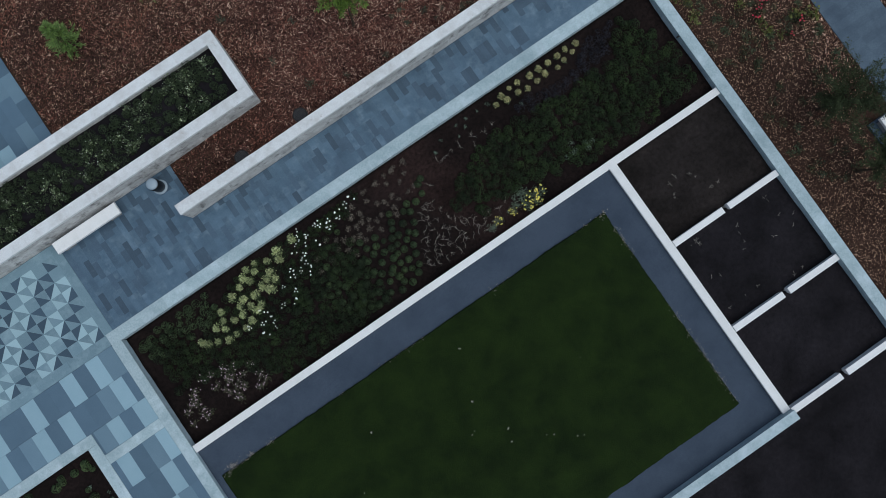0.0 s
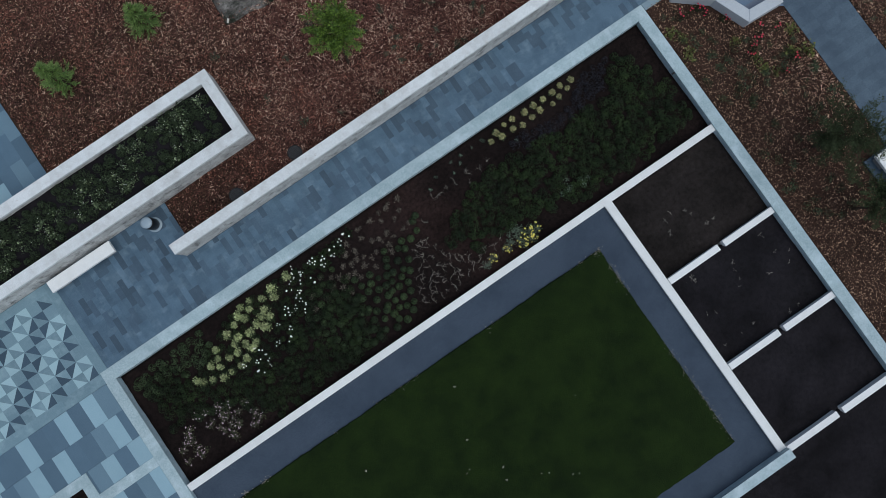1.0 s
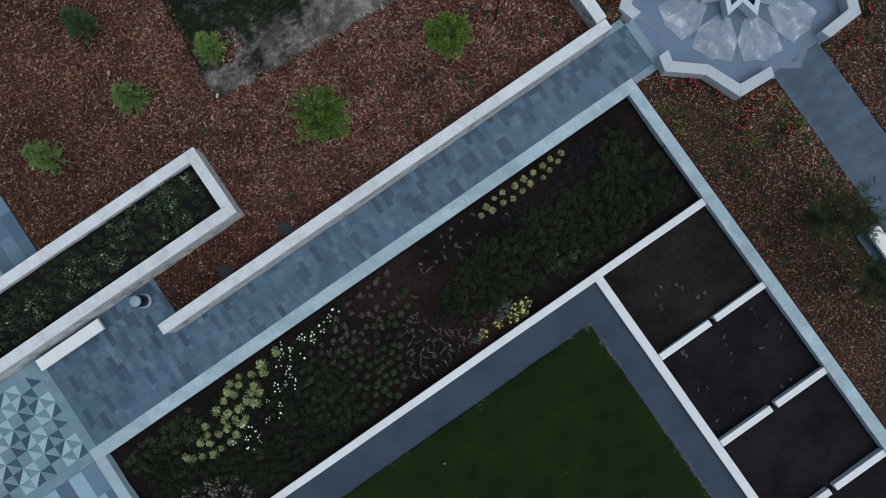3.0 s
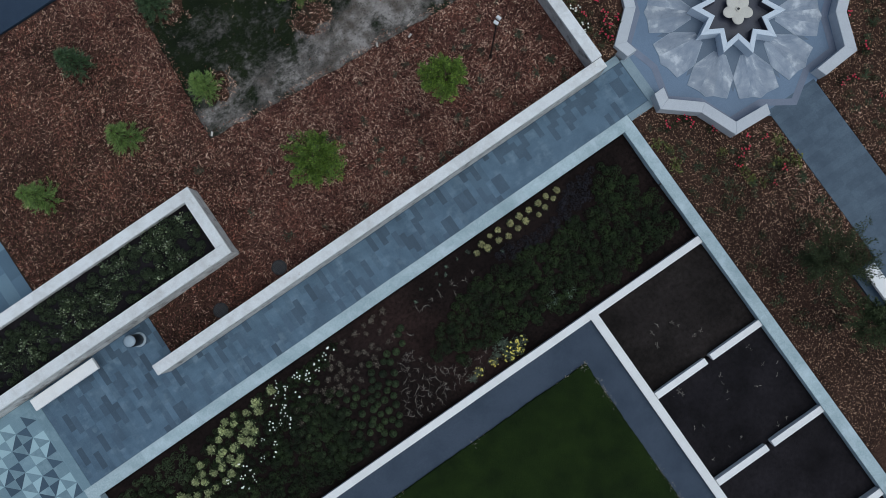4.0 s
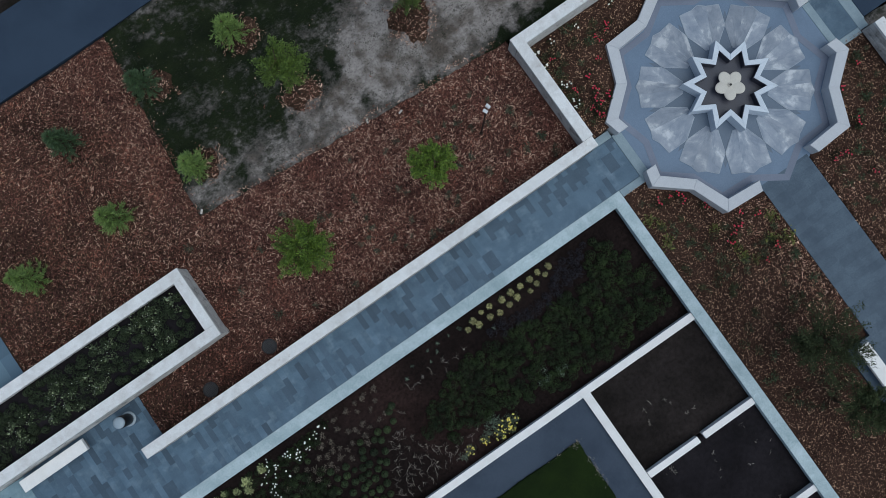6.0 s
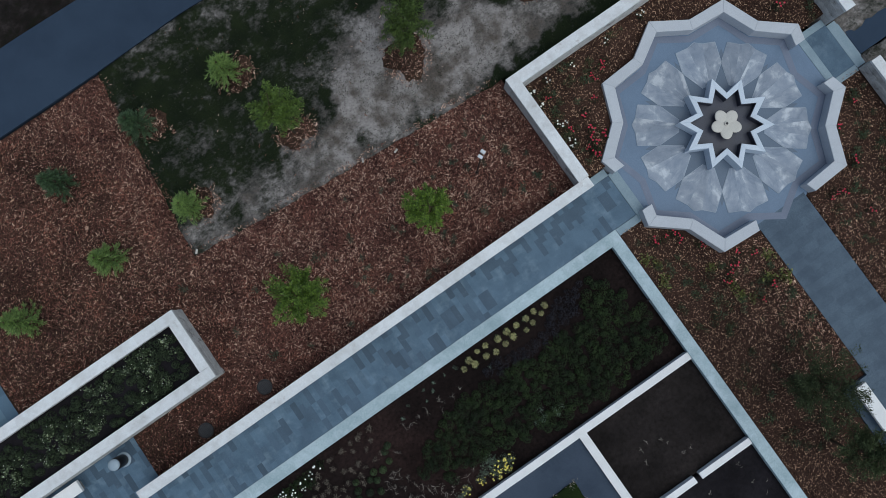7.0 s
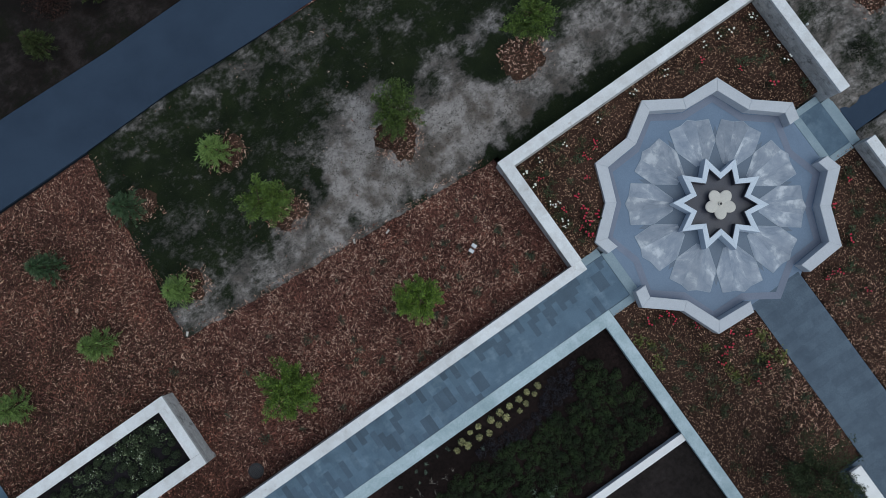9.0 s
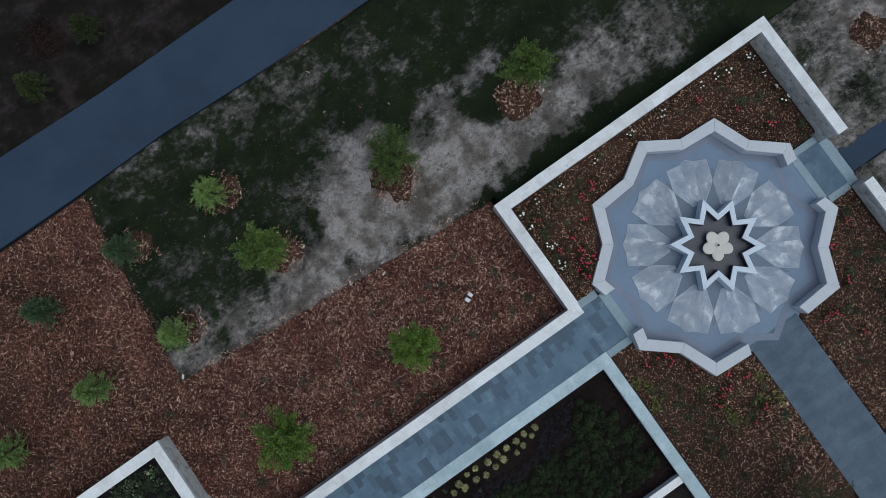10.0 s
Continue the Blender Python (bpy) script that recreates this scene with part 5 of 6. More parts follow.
# dry sprigs in the black cells, fallen leaves on the lawn
straw = plant_kind("dry_sprig", "dry straw coloured sprig on black compost", "plant", "dry sprigs in the soil cells",
                   [("stems", lambda r: rays(r, r.randrange(4, 7), 0.12, 0.012, 0.25), STEM_PALE, "")], 4, 930)
for _ in range(20):
    x, y = garden.uniform(17.6, 21.5), garden.uniform(-11.2, -8.3)
    straw(x, y, -0.32, garden.uniform(0.4, 1.0), garden)
for _ in range(9):
    x, y = garden.uniform(18.2, 20.5), garden.uniform(-7.2, -5.6)
    straw(x, y, -0.32, garden.uniform(0.4, 0.9), garden)
fallen = plant_kind("fallen_leaf", "pale curled leaf lying on the lawn", "leaf", "fallen leaves on the lawn",
                    [("blade", lambda r: rays(r, 2, 0.055, 0.032, 0.1, 0.6), STEM_PALE, "")], 3, 940)
for x, y in [(9.1, -9.9), (10.9, -11.4), (11.1, -11.5), (12.5, -9.3), (8.6, -8.4), (3.9, -8.9), (9.0, -10.3), (5.2, -7.4), (8.12, -9.31), (10.06, -10.78), (9.26, -6.74), (7.97, -9.36), (10.3, -10.9)]:
    fallen(x, y, -0.15, garden.uniform(0.7, 1.3), garden)


# ---- trees ----
def limb(bm, a, b, r0, r1, seg=7):
    d = (b - a).normalized()
    s = d.orthogonal().normalized()
    t = d.cross(s)
    rings = [[bm.verts.new(p + (s * math.cos(2 * math.pi * i / seg) + t * math.sin(2 * math.pi * i / seg)) * r) for i in range(seg)] for p, r in ((a, r0), (b, r1))]
    for i in range(seg):
        bm.faces.new((rings[0][i], rings[0][(i + 1) % seg], rings[1][(i + 1) % seg], rings[1][i]))
    bm.faces.new(rings[1])


def build_tree(x, y, centre, radius, leaf, seed, label, n=1500, ln=0.072, w=0.036):
    """A young broadleaf tree: tapered trunk, limbs, and a ragged crown of leaf sprays round the limb ends."""
    rnd = random.Random(seed)
    ground = north_level(x, y) if y > 2 else 0.0
    centre -= ground
    top = empty("young_tree", x, y, ground, label=label, category="tree", group="young broadleaf trees")
    height = centre + radius * 0.9
    bm = bmesh.new()
    knots = [Vector((rnd.uniform(-0.04, 0.04) * k, rnd.uniform(-0.04, 0.04) * k, -0.1 + (height * 0.95 + 0.1) * k / 5)) for k in range(6)]
    for k in range(5):
        limb(bm, knots[k], knots[k + 1], 0.05 * (1 - k / 5.6), 0.05 * (1 - (k + 1) / 5.6))
    for i in range(26):
        f = rnd.uniform(0.0, 1.0)
        z = centre - radius * 0.95 + 1.75 * radius * f
        spread = radius * (0.30 + 0.60 * math.sin(math.pi * min(1, 0.18 + 0.78 * f))) * rnd.uniform(0.5, 0.95)
        a = i * 2.4 + rnd.uniform(-0.3, 0.3)
        foot = Vector((0, 0, z - spread * 0.4))
        tip = Vector((spread * math.cos(a), spread * math.sin(a), z + spread * 0.15))
        limb(bm, foot, tip, 0.014, 0.004, 5)
    part("trunk", bm, BARK, top)
    leaves = []
    shift = Vector((seed * 1.7 % 11, seed * 0.9 % 7, 0))
    sprays = 84
    for i in range(sprays):
        v = any_way(rnd, 0.15)
        lump = 0.86 + 0.55 * noise.noise(v * 1.6 + shift) + rnd.uniform(-0.12, 0.2)
        reach = radius * lump * (1.0 - 0.22 * max(0.0, v.z))
        heart = Vector((0, 0, centre - 0.2 * radius))
        tip = Vector((v.x * reach, v.y * reach, centre + v.z * reach * 1.1))
        along = (tip - heart).normalized()
        for _ in range(n // sprays):
            f = rnd.uniform(0.25, 1.0) ** 0.7
            wide = radius * (0.05 + 0.16 * f * (1.12 - f) * 2)
            p = heart.lerp(tip, f) + any_way(rnd) * wide * rnd.random() ** 0.5
            d = (along * 0.7 + any_way(rnd)).normalized()
            k = rnd.uniform(0.6, 1.3)
            leaves.append((p, d, side_of(d, rnd), ln * k, w * k))
    ob = new("crown", leaf_mesh("crown", leaves, leaf))
    ob.parent = top
    return top


def build_conifer(x, y, height, radius, leaf, seed, label):
    """A young conifer: whorls of drooping twigs set with needle sprays."""
    rnd = random.Random(seed)
    top = empty("young_conifer", x, y, north_level(x, y) if y < 17 else 0.0, label=label, category="tree", group="young conifers")
    bm = bmesh.new()
    limb(bm, Vector((0, 0, -0.1)), Vector((0.02, 0.01, height)), 0.035, 0.006)
    leaves = []
    levels = 9
    for k in range(levels):
        f = (k + 0.4) / levels
        z = 0.25 + (height - 0.3) * f
        r = radius * (1 - f) ** 0.75 * 1.05
        for i in range(9 - k // 3):
            a = i * 2 * math.pi / (9 - k // 3) + k * 0.7 + rnd.uniform(-0.25, 0.25)
            rr = r * rnd.uniform(0.7, 1.15)
            tip = Vector((rr * math.cos(a), rr * math.sin(a), z + rr * 0.25))
            foot = Vector((0, 0, z))
            limb(bm, foot, tip, 0.008, 0.003, 4)
            d0 = (tip - foot).normalized()
            for _ in range(30):
                g = rnd.uniform(0.25, 1.0)
                d = (d0 + any_way(rnd) * 0.75).normalized()
                leaves.append((foot.lerp(tip, g), d, side_of(d, rnd), rnd.uniform(0.10, 0.20), 0.03))
    part("trunk", bm, BARK, top)
    ob = new("crown", leaf_mesh("crown", leaves, leaf))
    ob.parent = top
    return top


for k, (x, y, c, r) in enumerate([(15.05, 9.5, 3.1, 0.86), (19.92, 9.72, 2.35, 0.92), (17.23, 4.41, 2.8, 0.74), (12.57, 4.47, 3.3, 0.92), (24.85, 9.42, 3.2, 0.74)]):
    if y > 8:
        build_tree(x, y, c, r, LEAF_TREE_THIN, 1000 + k, "young thin broadleaf tree with green crown in turf", 8000)
    else:
        build_tree(x, y, c, r, LEAF_TREE, 1000 + k, "young broadleaf tree with bright green crown in mulch", 12000)
for k, (x, y, c, r) in enumerate([(24.12, -6.98, 2.0, 1.25), (23.95, -9.5, 2.0, 0.95)]):
    build_tree(x, y, c, r, LEAF_TREE_DARK, 1040 + k, "young tree with dull dark green crown in mulch", 13000, 0.075, 0.028)
for k, (x, y, h, r, m) in enumerate([(4.30, 9.17, 1.9, 0.56, NEEDLE), (7.65, 9.31, 1.8, 0.56, NEEDLE), (7.60, 12.45, 1.7, 0.56, NEEDLE_BLUE), (10.85, 12.6, 1.7, 0.56, NEEDLE_BLUE),
                                     (10.75, 9.30, 1.6, 0.54, NEEDLE), (14.28, 12.53, 1.6, 0.66, NEEDLE), (11.4, 19.1, 1.5, 0.5, NEEDLE_DIM), (14.0, 19.7, 1.5, 0.5, NEEDLE_DIM)]):
    build_conifer(x, y, h, r, m, 1100 + k, "young feathery conifer standing in bark mulch" if k < 3 else "young feathery conifer standing in patchy grass")


# mulch rings round the trees that stand in grass
def mulch_ring(x, y, r, seed):
    rnd = random.Random(seed)
    bm = bmesh.new()
    base = north_level(x, y) if x < 32 else 0.0
    hub = bm.verts.new((x, y, base + 0.085))
    rim, foot = [], []
    for i in range(40):
        a = 2 * math.pi * i / 40
        q = r * (1 + 0.45 * noise.noise(Vector((math.cos(a) * 1.3 + x, math.sin(a) * 1.3 + y, 0.3))) + rnd.uniform(-0.09, 0.09))
        rim.append(bm.verts.new((x + q * 0.8 * math.cos(a), y + q * 0.8 * math.sin(a), base + 0.075)))
        foot.append(bm.verts.new((x + q * math.cos(a), y + q * math.sin(a), base - 0.02)))
    for i in range(40):
        j = (i + 1) % 40
        bm.faces.new((hub, rim[i], rim[j]))
        bm.faces.new((rim[i], foot[i], foot[j], rim[j]))
    return tagged(link_mesh("mulch_ring", bm, MULCH, None, "", True), "round heap of bark mulch about a young tree", "mulch", "mulch rings")


RINGS = [(15.15, 9.4, 0.75), (19.75, 9.35, 0.85), (24.8, 9.2, 0.78), (11.0, 12.55, 0.62), (11.0, 9.3, 0.62), (14.5, 12.45, 0.68), (36.2, 4.1, 0.7)]
for k, (x, y, r) in enumerate(RINGS):
    mulch_ring(x, y, r, 1300 + k)


# ---- wood chips lying on the mulch ----
def scatter_chips(name, label, x0, y0, x1, y1, density, keep, zfun, seed, size=1.0, mat=CHIP, slim=(0.11, 0.24)):
    """Split slivers of bark, ridged along the middle."""
    rnd = np.random.default_rng(seed)
    n = int((x1 - x0) * (y1 - y0) * density)
    xs, ys = rnd.uniform(x0, x1, n), rnd.uniform(y0, y1, n)
    ok = np.array([keep(a, b) for a, b in zip(xs, ys)], bool)
    xs, ys = xs[ok], ys[ok]
    n = len(xs)
    zs = np.array([zfun(a, b) for a, b in zip(xs, ys)]) + rnd.uniform(0.004, 0.024, n)
    ln = rnd.gamma(3.5, 0.026 * size, n) + 0.02
    wd = ln * rnd.uniform(slim[0], slim[1], n) + 0.004
    turn, tilt = rnd.uniform(0, np.pi, n), rnd.normal(0, 0.2, n)
    ax = np.stack([np.cos(turn) * np.cos(tilt), np.sin(turn) * np.cos(tilt), np.sin(tilt)], 1)
    bx = np.stack([-np.sin(turn), np.cos(turn), rnd.normal(0, 0.25, n)], 1)
    c = np.stack([xs, ys, zs], 1)
    bow = rnd.normal(0, 0.12, n)
    q = []
    for sa, sb, dz in ((-1, -0.8, -0.006), (0.1, -1, -0.006), (1, -0.5, -0.006), (1, 0.6, -0.006), (0, 1, -0.006), (-0.95, 0.7, -0.006), (-0.8, 0, 0.004), (0.8, 0.1, 0.004)):
        mid = abs(sa) < 0.5
        q.append(c + ax * (ln * 0.5 * sa)[:, None] + bx * (wd * 0.5 * sb + (ln * bow if mid else 0.0))[:, None] + np.array([0, 0, dz]))
    verts = np.stack(q, 1).reshape(-1, 3)
    base = np.arange(n) * 8
    tris = np.array([[0, 1, 6], [1, 7, 6], [1, 2, 7], [2, 3, 7], [3, 4, 7], [4, 6, 7], [4, 5, 6], [5, 0, 6]])
    faces = (base[:, None, None] + tris[None]).reshape(-1, 3)
    me = bpy.data.meshes.new(name)
    me.from_pydata(verts.tolist(), [], faces.tolist())
    me.materials.append(mat)
    return tagged(new(name, me), label, "wood chips", "", "stuff")


flat = lambda x, y: north_level(x, y) + rough(x, y, 0.9, 0.03) + rough(x, y, 6, 0.02)


def chip_keep_north(x, y):
    if x < 8.6 and y < 4.1 and random.random() < 0.6:
        return False
    if x < 8.46 and 4.09 < y < 6.72 or not mulch_north_keep(x, y):
        return False
    if random.random() > 0.22 + 0.78 * min(1.0, max(0.0, (x - 4) / 11)):
        return False
    if random.random() > 0.72 + 0.7 * noise.noise(Vector((x * 1.1, y * 1.1, 2.2))):
        return False
    if random.random() > 0.95 + 0.9 * noise.noise(Vector((x * 1.5, y * 1.5, 8.3))) + 0.9 * noise.noise(Vector((x * 4.0, y * 4.0, 2.1))):
        return False                           # chips lie in drifts
    if grass_keep(x, y):                       # some have rolled on to the turf's rim
        rim = not grass_keep(x, y - 0.22) or not grass_keep(x - 0.2, y)
        return random.random() < (0.3 if rim else 0.004)
    return True


def chip_keep_star(x, y):
    if math.hypot(x - SX, y - SY) < 4.0 or 25.05 < x < 26.3 and -12.55 < y < -7.85:
        return False
    return mulch_star_keep(x, y)


random.seed(3)
scatter_chips("wood_chips_north", "pale and brown wood chips strewn over bark mulch", 1.95, 2.5, 21.75, 15.2, 950, chip_keep_north, lambda x, y: flat(x, y) + 0.05 * grass_keep(x, y), 41, 0.54, slim=(0.10, 0.20))
scatter_chips("bark_shreds_north", "short red brown bark shreds covering the bed", 1.95, 2.5, 21.75, 15.2, 520, lambda x, y: not (x < 8.46 and 4.09 < y < 6.72) and mulch_north_keep(x, y) and not grass_keep(x, y), flat, 45, 0.45, SHRED, (0.2, 0.4))
scatter_chips("wood_chips_west", "small weathered tan wood chips over older mulch", 1.95, 2.5, 13.0, 15.2, 150, lambda x, y: random.random() < (13.5 - x) / (10 if y > 4.1 else 25) and not (x < 8.46 and 4.09 < y < 6.72) and mulch_north_keep(x, y) and not grass_keep(x, y), flat, 43, 0.46, CHIP_DULL, (0.10, 0.2))
scatter_chips("wood_chips_turf", "sparse pale wood chips lying on worn turf", 10.5, 6.8, 32.0, 15.0, 5, grass_keep, lambda x, y: 0.06 + north_level(x, y), 44, 0.28, STEM_TAN)
scatter_chips("wood_chips_star", "brown wood chips strewn over the star beds", 22.2, -13.5, 32.3, 6.25, 460, chip_keep_star, star_bed_height, 42, 0.33, CHIP_DULL, (0.12, 0.22))
scatter_chips("wood_chips_edge", "fresh golden brown wood chips beside the bluestone path", 23.4, -9.0, 26.22, -1.5, 260, lambda x, y: random.random() < (0.1 + 0.9 * clamp01((x - 24.0) / 2.2)) * clamp01((9.3 + y) / 3) and chip_keep_star(x, y), star_bed_height, 46, 0.42, CHIP, (0.12, 0.24))
scatter_chips("wood_chips_far_edge", "fresh brown wood chips beyond the bluestone path", 28.24, -9.0, 30.5, -2.0, 150, lambda x, y: random.random() < (31.0 - x) / 3 and chip_keep_star(x, y), star_bed_height, 47, 0.42, CHIP, (0.12, 0.24))
for k, (x, y, r) in enumerate(RINGS):
    scatter_chips("wood_chips_ring", "brown wood chips on a mulch ring", x - r * 1.3, y - r * 1.3, x + r * 1.3, y + r * 1.3, 300, lambda a, b: math.hypot(a - x, b - y) < r * (1.10 + 0.7 * noise.noise(Vector((a * 4, b * 4, 1)))),
                  lambda a, b: (north_level(x, y) if x < 32 else 0.0) + 0.075 - 0.03 * max(0.0, min(1.0, math.hypot(a - x, b - y) / r * 4 - 3)), 50 + k, 0.5)


# dry clippings along the lawn's rim
def rim_litter():
    rnd = random.Random(77)
    leaves = []
    for _ in range(800):
        k = rnd.randrange(3)
        t = rnd.random()
        if k == 0:
            x, y = 0.3 + 15.7 * t, -5.72
        elif k == 1:
            x, y = 16.05, -13.6 + 7.9 * t
        else:
            if rnd.random() < 0.85:
                continue
            x, y = 16.0 + rnd.gauss(0, 0.1), -5.75
        if noise.noise(Vector((x * 0.9, y * 0.9, 8))) < 0.08 and k < 2:
            continue
        p = Vector((x + rnd.gauss(0, 0.06), y + rnd.gauss(0, 0.06), -0.16 + rnd.uniform(0, 0.015)))
        d = any_way(rnd)
        d = Vector((d.x, d.y, abs(d.z) * 0.15)).normalized()
        leaves.append((p, d, Vector((-d.y, d.x, 0)), rnd.uniform(0.04, 0.10), rnd.uniform(0.008, 0.018)))
    for cx, cy, n in ((0.71, -5.62, 46), (1.43, -5.66, 22), (2.25, -5.68, 16)):
        for _ in range(n):
            p = Vector((cx + rnd.gauss(0, 0.11), cy + rnd.gauss(0, 0.05), -0.15 + rnd.uniform(0, 0.02)))
            d = any_way(rnd)
            d = Vector((d.x, d.y, abs(d.z) * 0.2)).normalized()
            leaves.append((p, d, Vector((-d.y, d.x, 0)), rnd.uniform(0.04, 0.09), rnd.uniform(0.012, 0.026)))
    tagged(new("dry_clippings", leaf_mesh("dry_clippings", leaves, STEM_PALE)), "dry straw clippings along the lawn's rim", "clippings", "", "stuff")


rim_litter()


# loose grass tufts over the worn turf
def turf_tufts():
    rnd = random.Random(88)
    leaves = []
    for _ in range(9000):
        x, y = rnd.uniform(10, 36), rnd.uniform(6.8, 15.1)
        if not grass_keep(x, y) or noise.noise(Vector((x * 0.8, y * 1.4, 4))) < -0.1 or any((x - a) ** 2 + (y - b) ** 2 < 0.5 for a, b, _ in RINGS):
            continue
        for _ in range(rnd.randrange(3, 7)):
            d = any_way(rnd, 0.9)
            p = Vector((x + rnd.gauss(0, 0.03), y + rnd.gauss(0, 0.03), 0.04 + north_level(x, y)))
            leaves.append((p, d, side_of(d, rnd), rnd.uniform(0.04, 0.09), 0.014))
    tagged(new("grass_tufts", leaf_mesh("grass_tufts", leaves, LEAF_DARK)), "short dark grass tufts over worn turf", "grass", "", "stuff")


turf_tufts()


# dark clods and roots on the worn soil
def soil_clods():
    rnd = random.Random(91)
    leaves = []
    for _ in range(10000):
        x, y = rnd.uniform(10.4, 31.5), rnd.uniform(6.9, 15.1)
        if turf_wear(x, y) < -0.02 or not grass_keep(x, y) or noise.noise(Vector((x * 2.2, y * 2.2, 11))) < -0.12:
            continue
        for _ in range(rnd.randrange(2, 5)):
            d = any_way(rnd, 0.3)
            d.z = abs(d.z) * 0.5
            d.normalize()
            p = Vector((x + rnd.gauss(0, 0.025), y + rnd.gauss(0, 0.025), 0.045 + north_level(x, y) + rough(x, y, 0.7, 0.02)))
            leaves.append((p, d, Vector((-d.y, d.x, 0.1)).normalized(), rnd.uniform(0.03, 0.08), rnd.uniform(0.012, 0.03)))
    tagged(new("soil_clods", leaf_mesh("soil_clods", leaves, CLOD)), "small dark clods and dead tufts on bare soil", "soil", "", "stuff")


soil_clods()


# ---- paving, piece by piece ----
PAVER_MESHES = {}


def paver_mesh(w, d, mat, thick=0.05):
    key = (round(w, 3), round(d, 3), mat.name)
    if key not in PAVER_MESHES:
        bm = bmesh.new()
        prism(bm, rect(0.0004, 0.0004, key[0] - 0.0004, key[1] - 0.0004), -thick, 0.0, 0.0006)
        me = bpy.data.meshes.new("paver")
        bm.to_mesh(me)
        bm.free()
        me.materials.append(mat)
        PAVER_MESHES[key] = me
    return PAVER_MESHES[key]


def lay(parent, x, y, z, w, d, mat, name="paver"):
    ob = new(name, paver_mesh(w, d, mat))
    ob.parent = parent
    ob.matrix_local = Matrix.Translation((x, y, z))
    return ob


def plank_area(title, x0, y0, x1, y1, width, length, z, tones, rnd, loose_from=None):
    """Staggered planks laid across; past loose_from they are joined into one mesh a tone."""
    top = empty(title, kind="structure")
    rest = {}
    x = x0
    while x < x1 - 0.02:
        w = min(width, x1 - x)
        y = y0 - rnd.choice((0.0, 0.21, 0.42)) * length / 0.63
        mat = None
        while y < y1 - 0.02:
            a, b = max(y, y0), min(y + length, y1)
            y += length
            if b - a < 0.03:
                continue
            if len(tones[0]) == 2:             # dark pieces keep together; their rise towards y1 paints in the wall's shade
                second_odds = tones[1][1] * (0.45 + 1.1 * (a - y0) / (y1 - y0)) * (1.35 + 1.2 * noise.noise(Vector((x * 0.9, a * 1.6, 1.5))))
                mat = tones[0][rnd.random() < second_odds and mat is not tones[0][1]]
            else:
                mat = rnd.choices(tones[0], tones[1])[0]
            zz = z + rnd.uniform(-0.0008, 0.0008)
            if loose_from is not None and x > loose_from:
                prism(rest.setdefault(mat.name, (bmesh.new(), mat))[0], rect(x + 0.0004, a + 0.0004, x + w - 0.0004, b - 0.0004), z - 0.05, zz, 0.0006)
            else:
                lay(top, x, a, zz, w, b - a, mat)
        x += width
    for bm, mat in rest.values():
        ob = part("paver_run", bm, mat, top)
        ob["kind"] = "stuff"
    return top


plank = random.Random(5)
plank_area("paving_path", -0.055, 0.465, 23.055, 2.11, 0.205, 0.63, 0.0, ([PAVER, PAVER_DARK], [0.68, 0.32]), plank, 17.2)
# the nook's larger share of dark pavers carries the planter wall's shade
plank_area("paving_nook", -0.055, 2.1104, 4.65, 4.085, 0.205, 0.63, 0.0, ([PAVER, PAVER_DARK], [0.55, 0.45]), plank)
plank_area("paving_south_east", 26.24, -14.0, 28.22, -2.2, 0.66, 0.30, 0.012, ([PATH_STONE, PATH_LIGHT], [0.6, 0.4]), plank, -1.0)
slabs = random.Random(11)


def slab_rows(title, x0, x1, rows):
    """Rows of large slabs that run away from x1: (near y, far y, width of the first slab, tones L M D, then by chance)."""
    top = empty(title, kind="structure")
    pick = {"L": SLAB_LIGHT, "M": SLAB_MID, "D": SLAB_DARK}
    for y0, y1, first, pattern in rows:
        x, k, last = x1, 0, ""
        while x > x0 + 0.05:
            w = min(first if k == 0 else 0.515, x - x0)
            tone = pattern[k] if k < len(pattern) else slabs.choice([c for c in "LMDD" if c != last or c == "D"])
            lay(top, x - w, y0, slabs.uniform(-0.0008, 0.0008), w, y1 - y0, pick[tone])
            x, k, last = x - w, k + 1, tone


slab_rows("paving_plaza", -11.86, -0.385, [(-0.995, 0.055, 0.57, "MLDLDDLDDLDM"), (-2.04, -1.0, 0.28, "DLMDDLDLMDLMDL")])
slab_rows("paving_plaza_link", -2.545, -0.385, [(-2.895, -2.045, 0.545, "LDLM")])
slab_rows("paving_plaza_strip", -2.545, -0.385, [(-4.30 - 1.05 * k, -3.255 - 1.05 * k, slabs.uniform(0.3, 0.5), "LMDL" if k == 0 else "") for k in range(19)])
plank_area("paving_terrace_north", -8.2, 6.75, 1.895, 15.3, 0.48, 1.07, 0.0, ([SLAB_LIGHT, SLAB_MID, SLAB_DARK], [0.15, 0.30, 0.55]), slabs)


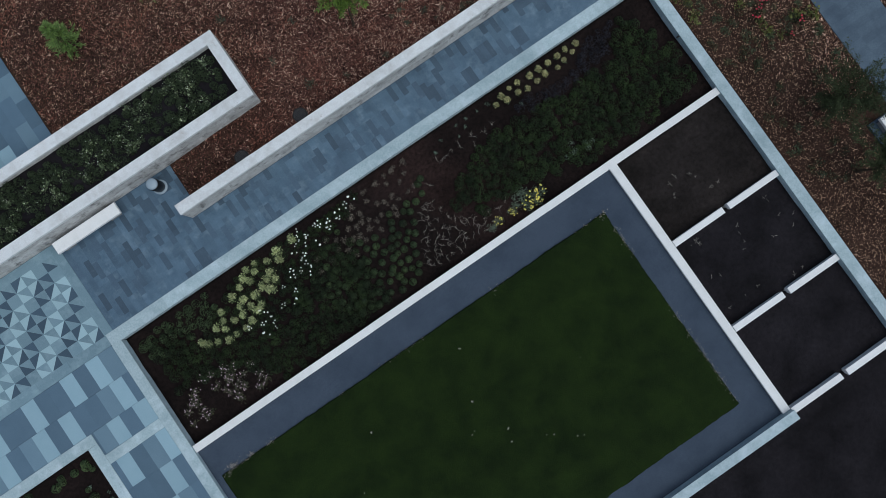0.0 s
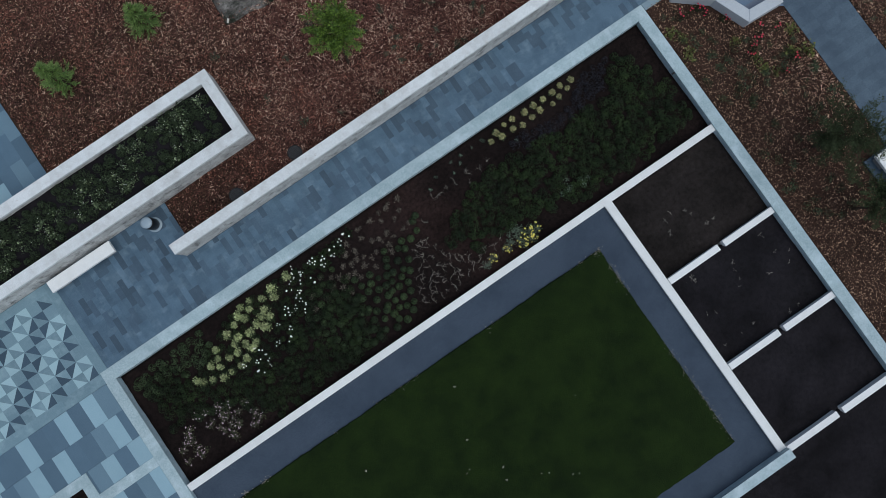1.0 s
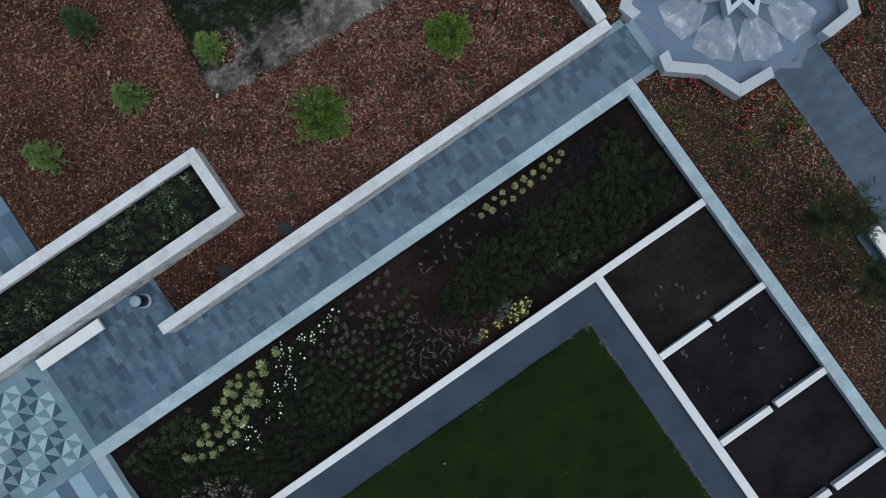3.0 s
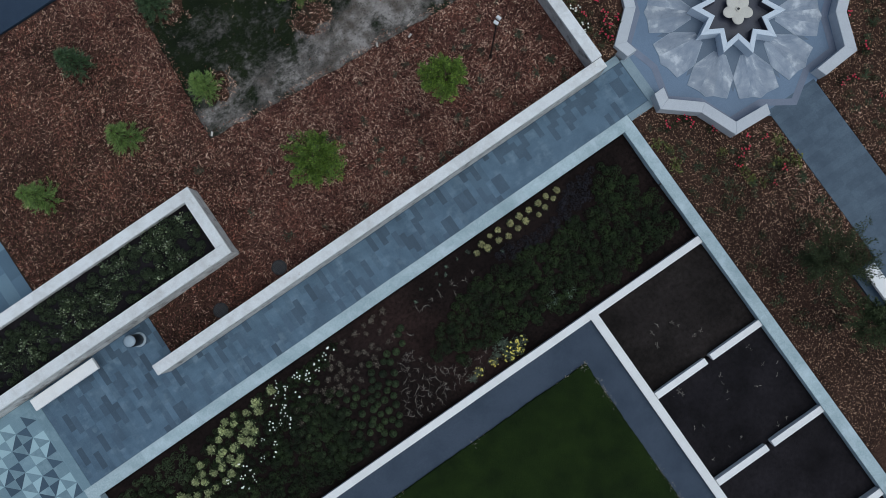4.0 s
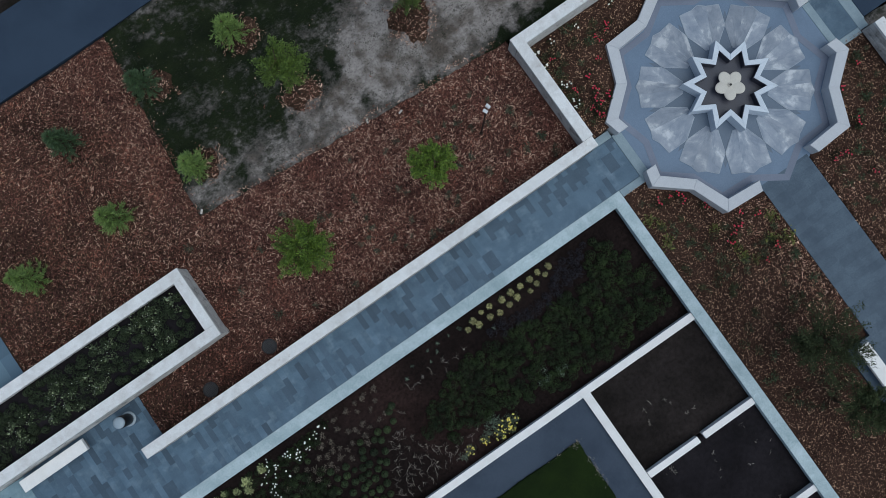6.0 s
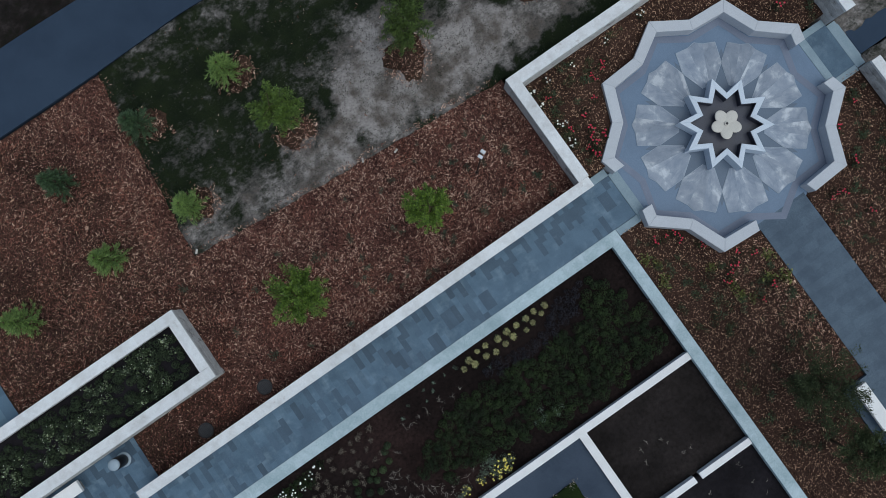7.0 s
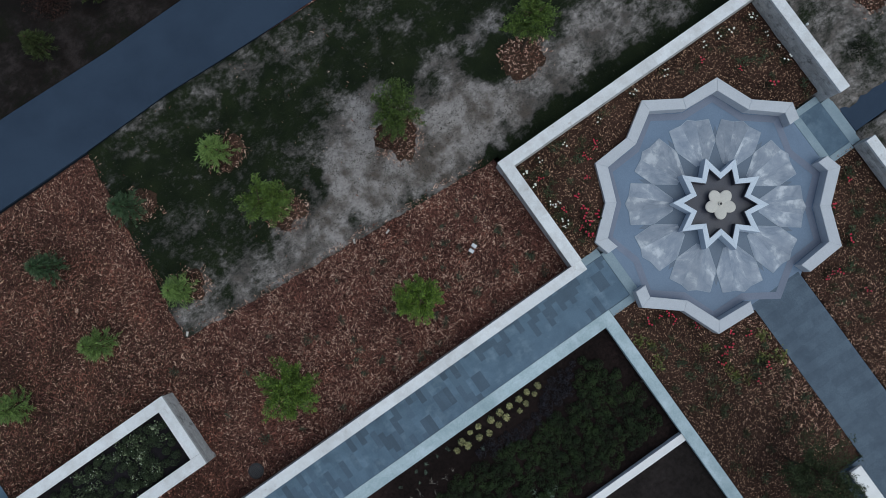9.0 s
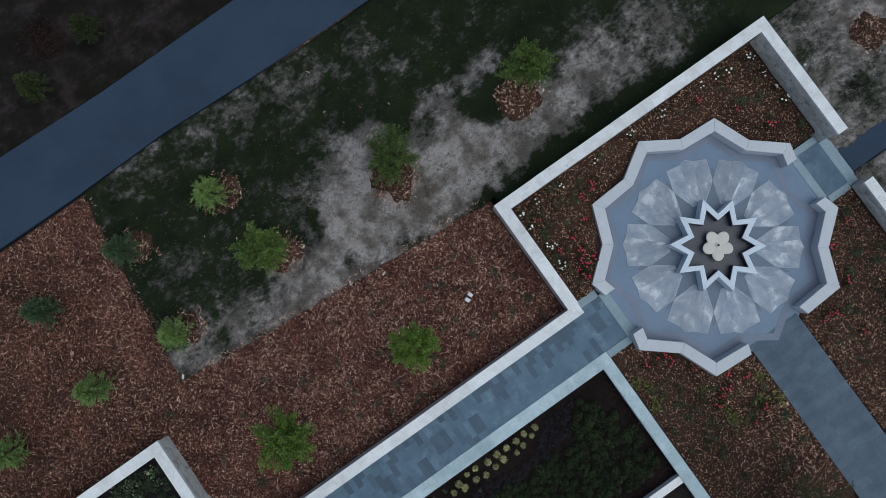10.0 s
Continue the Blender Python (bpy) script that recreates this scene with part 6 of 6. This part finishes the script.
def build_mosaic():
    """Squares cut into triangles: pale and dark motifs on a grey field."""
    top = empty("paving_mosaic", kind="structure")
    s, ox, oy = 0.42, -0.82, 0.83
    x_lo, x_hi, y_lo, y_hi = -8.6, -0.362, 0.442, 4.085
    meshes = {}

    def tri_mesh(corner, mat):
        key = (corner, mat.name)
        if key not in meshes:
            c = {"ll": [(0, 0), (s, 0), (0, s)], "ur": [(s, s), (0, s), (s, 0)], "lr": [(s, 0), (s, s), (0, 0)], "ul": [(0, s), (0, 0), (s, s)]}[corner]
            g = Vector((sum(p[0] for p in c) / 3, sum(p[1] for p in c) / 3))
            bm = bmesh.new()
            prism(bm, [g + (Vector(p) - g) * 0.975 for p in c], -0.05, 0.0, 0.002)
            me = bpy.data.meshes.new("mosaic_tile")
            bm.to_mesh(me)
            bm.free()
            me.materials.append(mat)
            meshes[key] = me
        return meshes[key]

    light = lambda i, j: i % 2 == 0 and j % 2 == 0 and ((i + j) // 2) % 2 == 0
    dark = lambda i, j: light(i - 1, j + 1)
    for i in range(-20, 3):
        for j in range(-2, 9):
            x, y = ox + i * s, oy + j * s
            tiles = {}
            if light(i, j):                       # square to the upper right of a pale middle
                tiles = {"ll": TRI_MID, "ur": TRI_LIGHT}
            elif light(i + 1, j + 1):
                tiles = {"ur": TRI_MID, "ll": TRI_LIGHT}
            elif light(i, j + 1):
                tiles = {"ul": TRI_LIGHT, "lr": TRI_DARK}
            elif light(i + 1, j):
                tiles = {"lr": TRI_LIGHT, "ul": TRI_DARK}
            elif dark(i, j):
                tiles = {"ll": TRI_MID, "ur": TRI_DARK}
            elif dark(i + 1, j + 1):
                tiles = {"ur": TRI_MID, "ll": TRI_DARK}
            inner = x_lo < x and x + s < -0.38 and y > 0.40 and y + s < 3.80
            if not inner:
                continue
            if not tiles:
                lay(top, x, y, 0.0, s, s, TRI_MID, "mosaic_tile")
            for corner, mat in tiles.items():
                ob = new("mosaic_tile", tri_mesh(corner, mat))
                ob.parent = top
                ob.matrix_local = Matrix.Translation((x, y, 0.0))
    bm = bmesh.new()
    prism(bm, rect(-11.95, y_lo, x_hi, y_hi), -0.02, -0.003)
    part("mosaic_field", bm, TRI_MID, top)
    return top


build_mosaic()
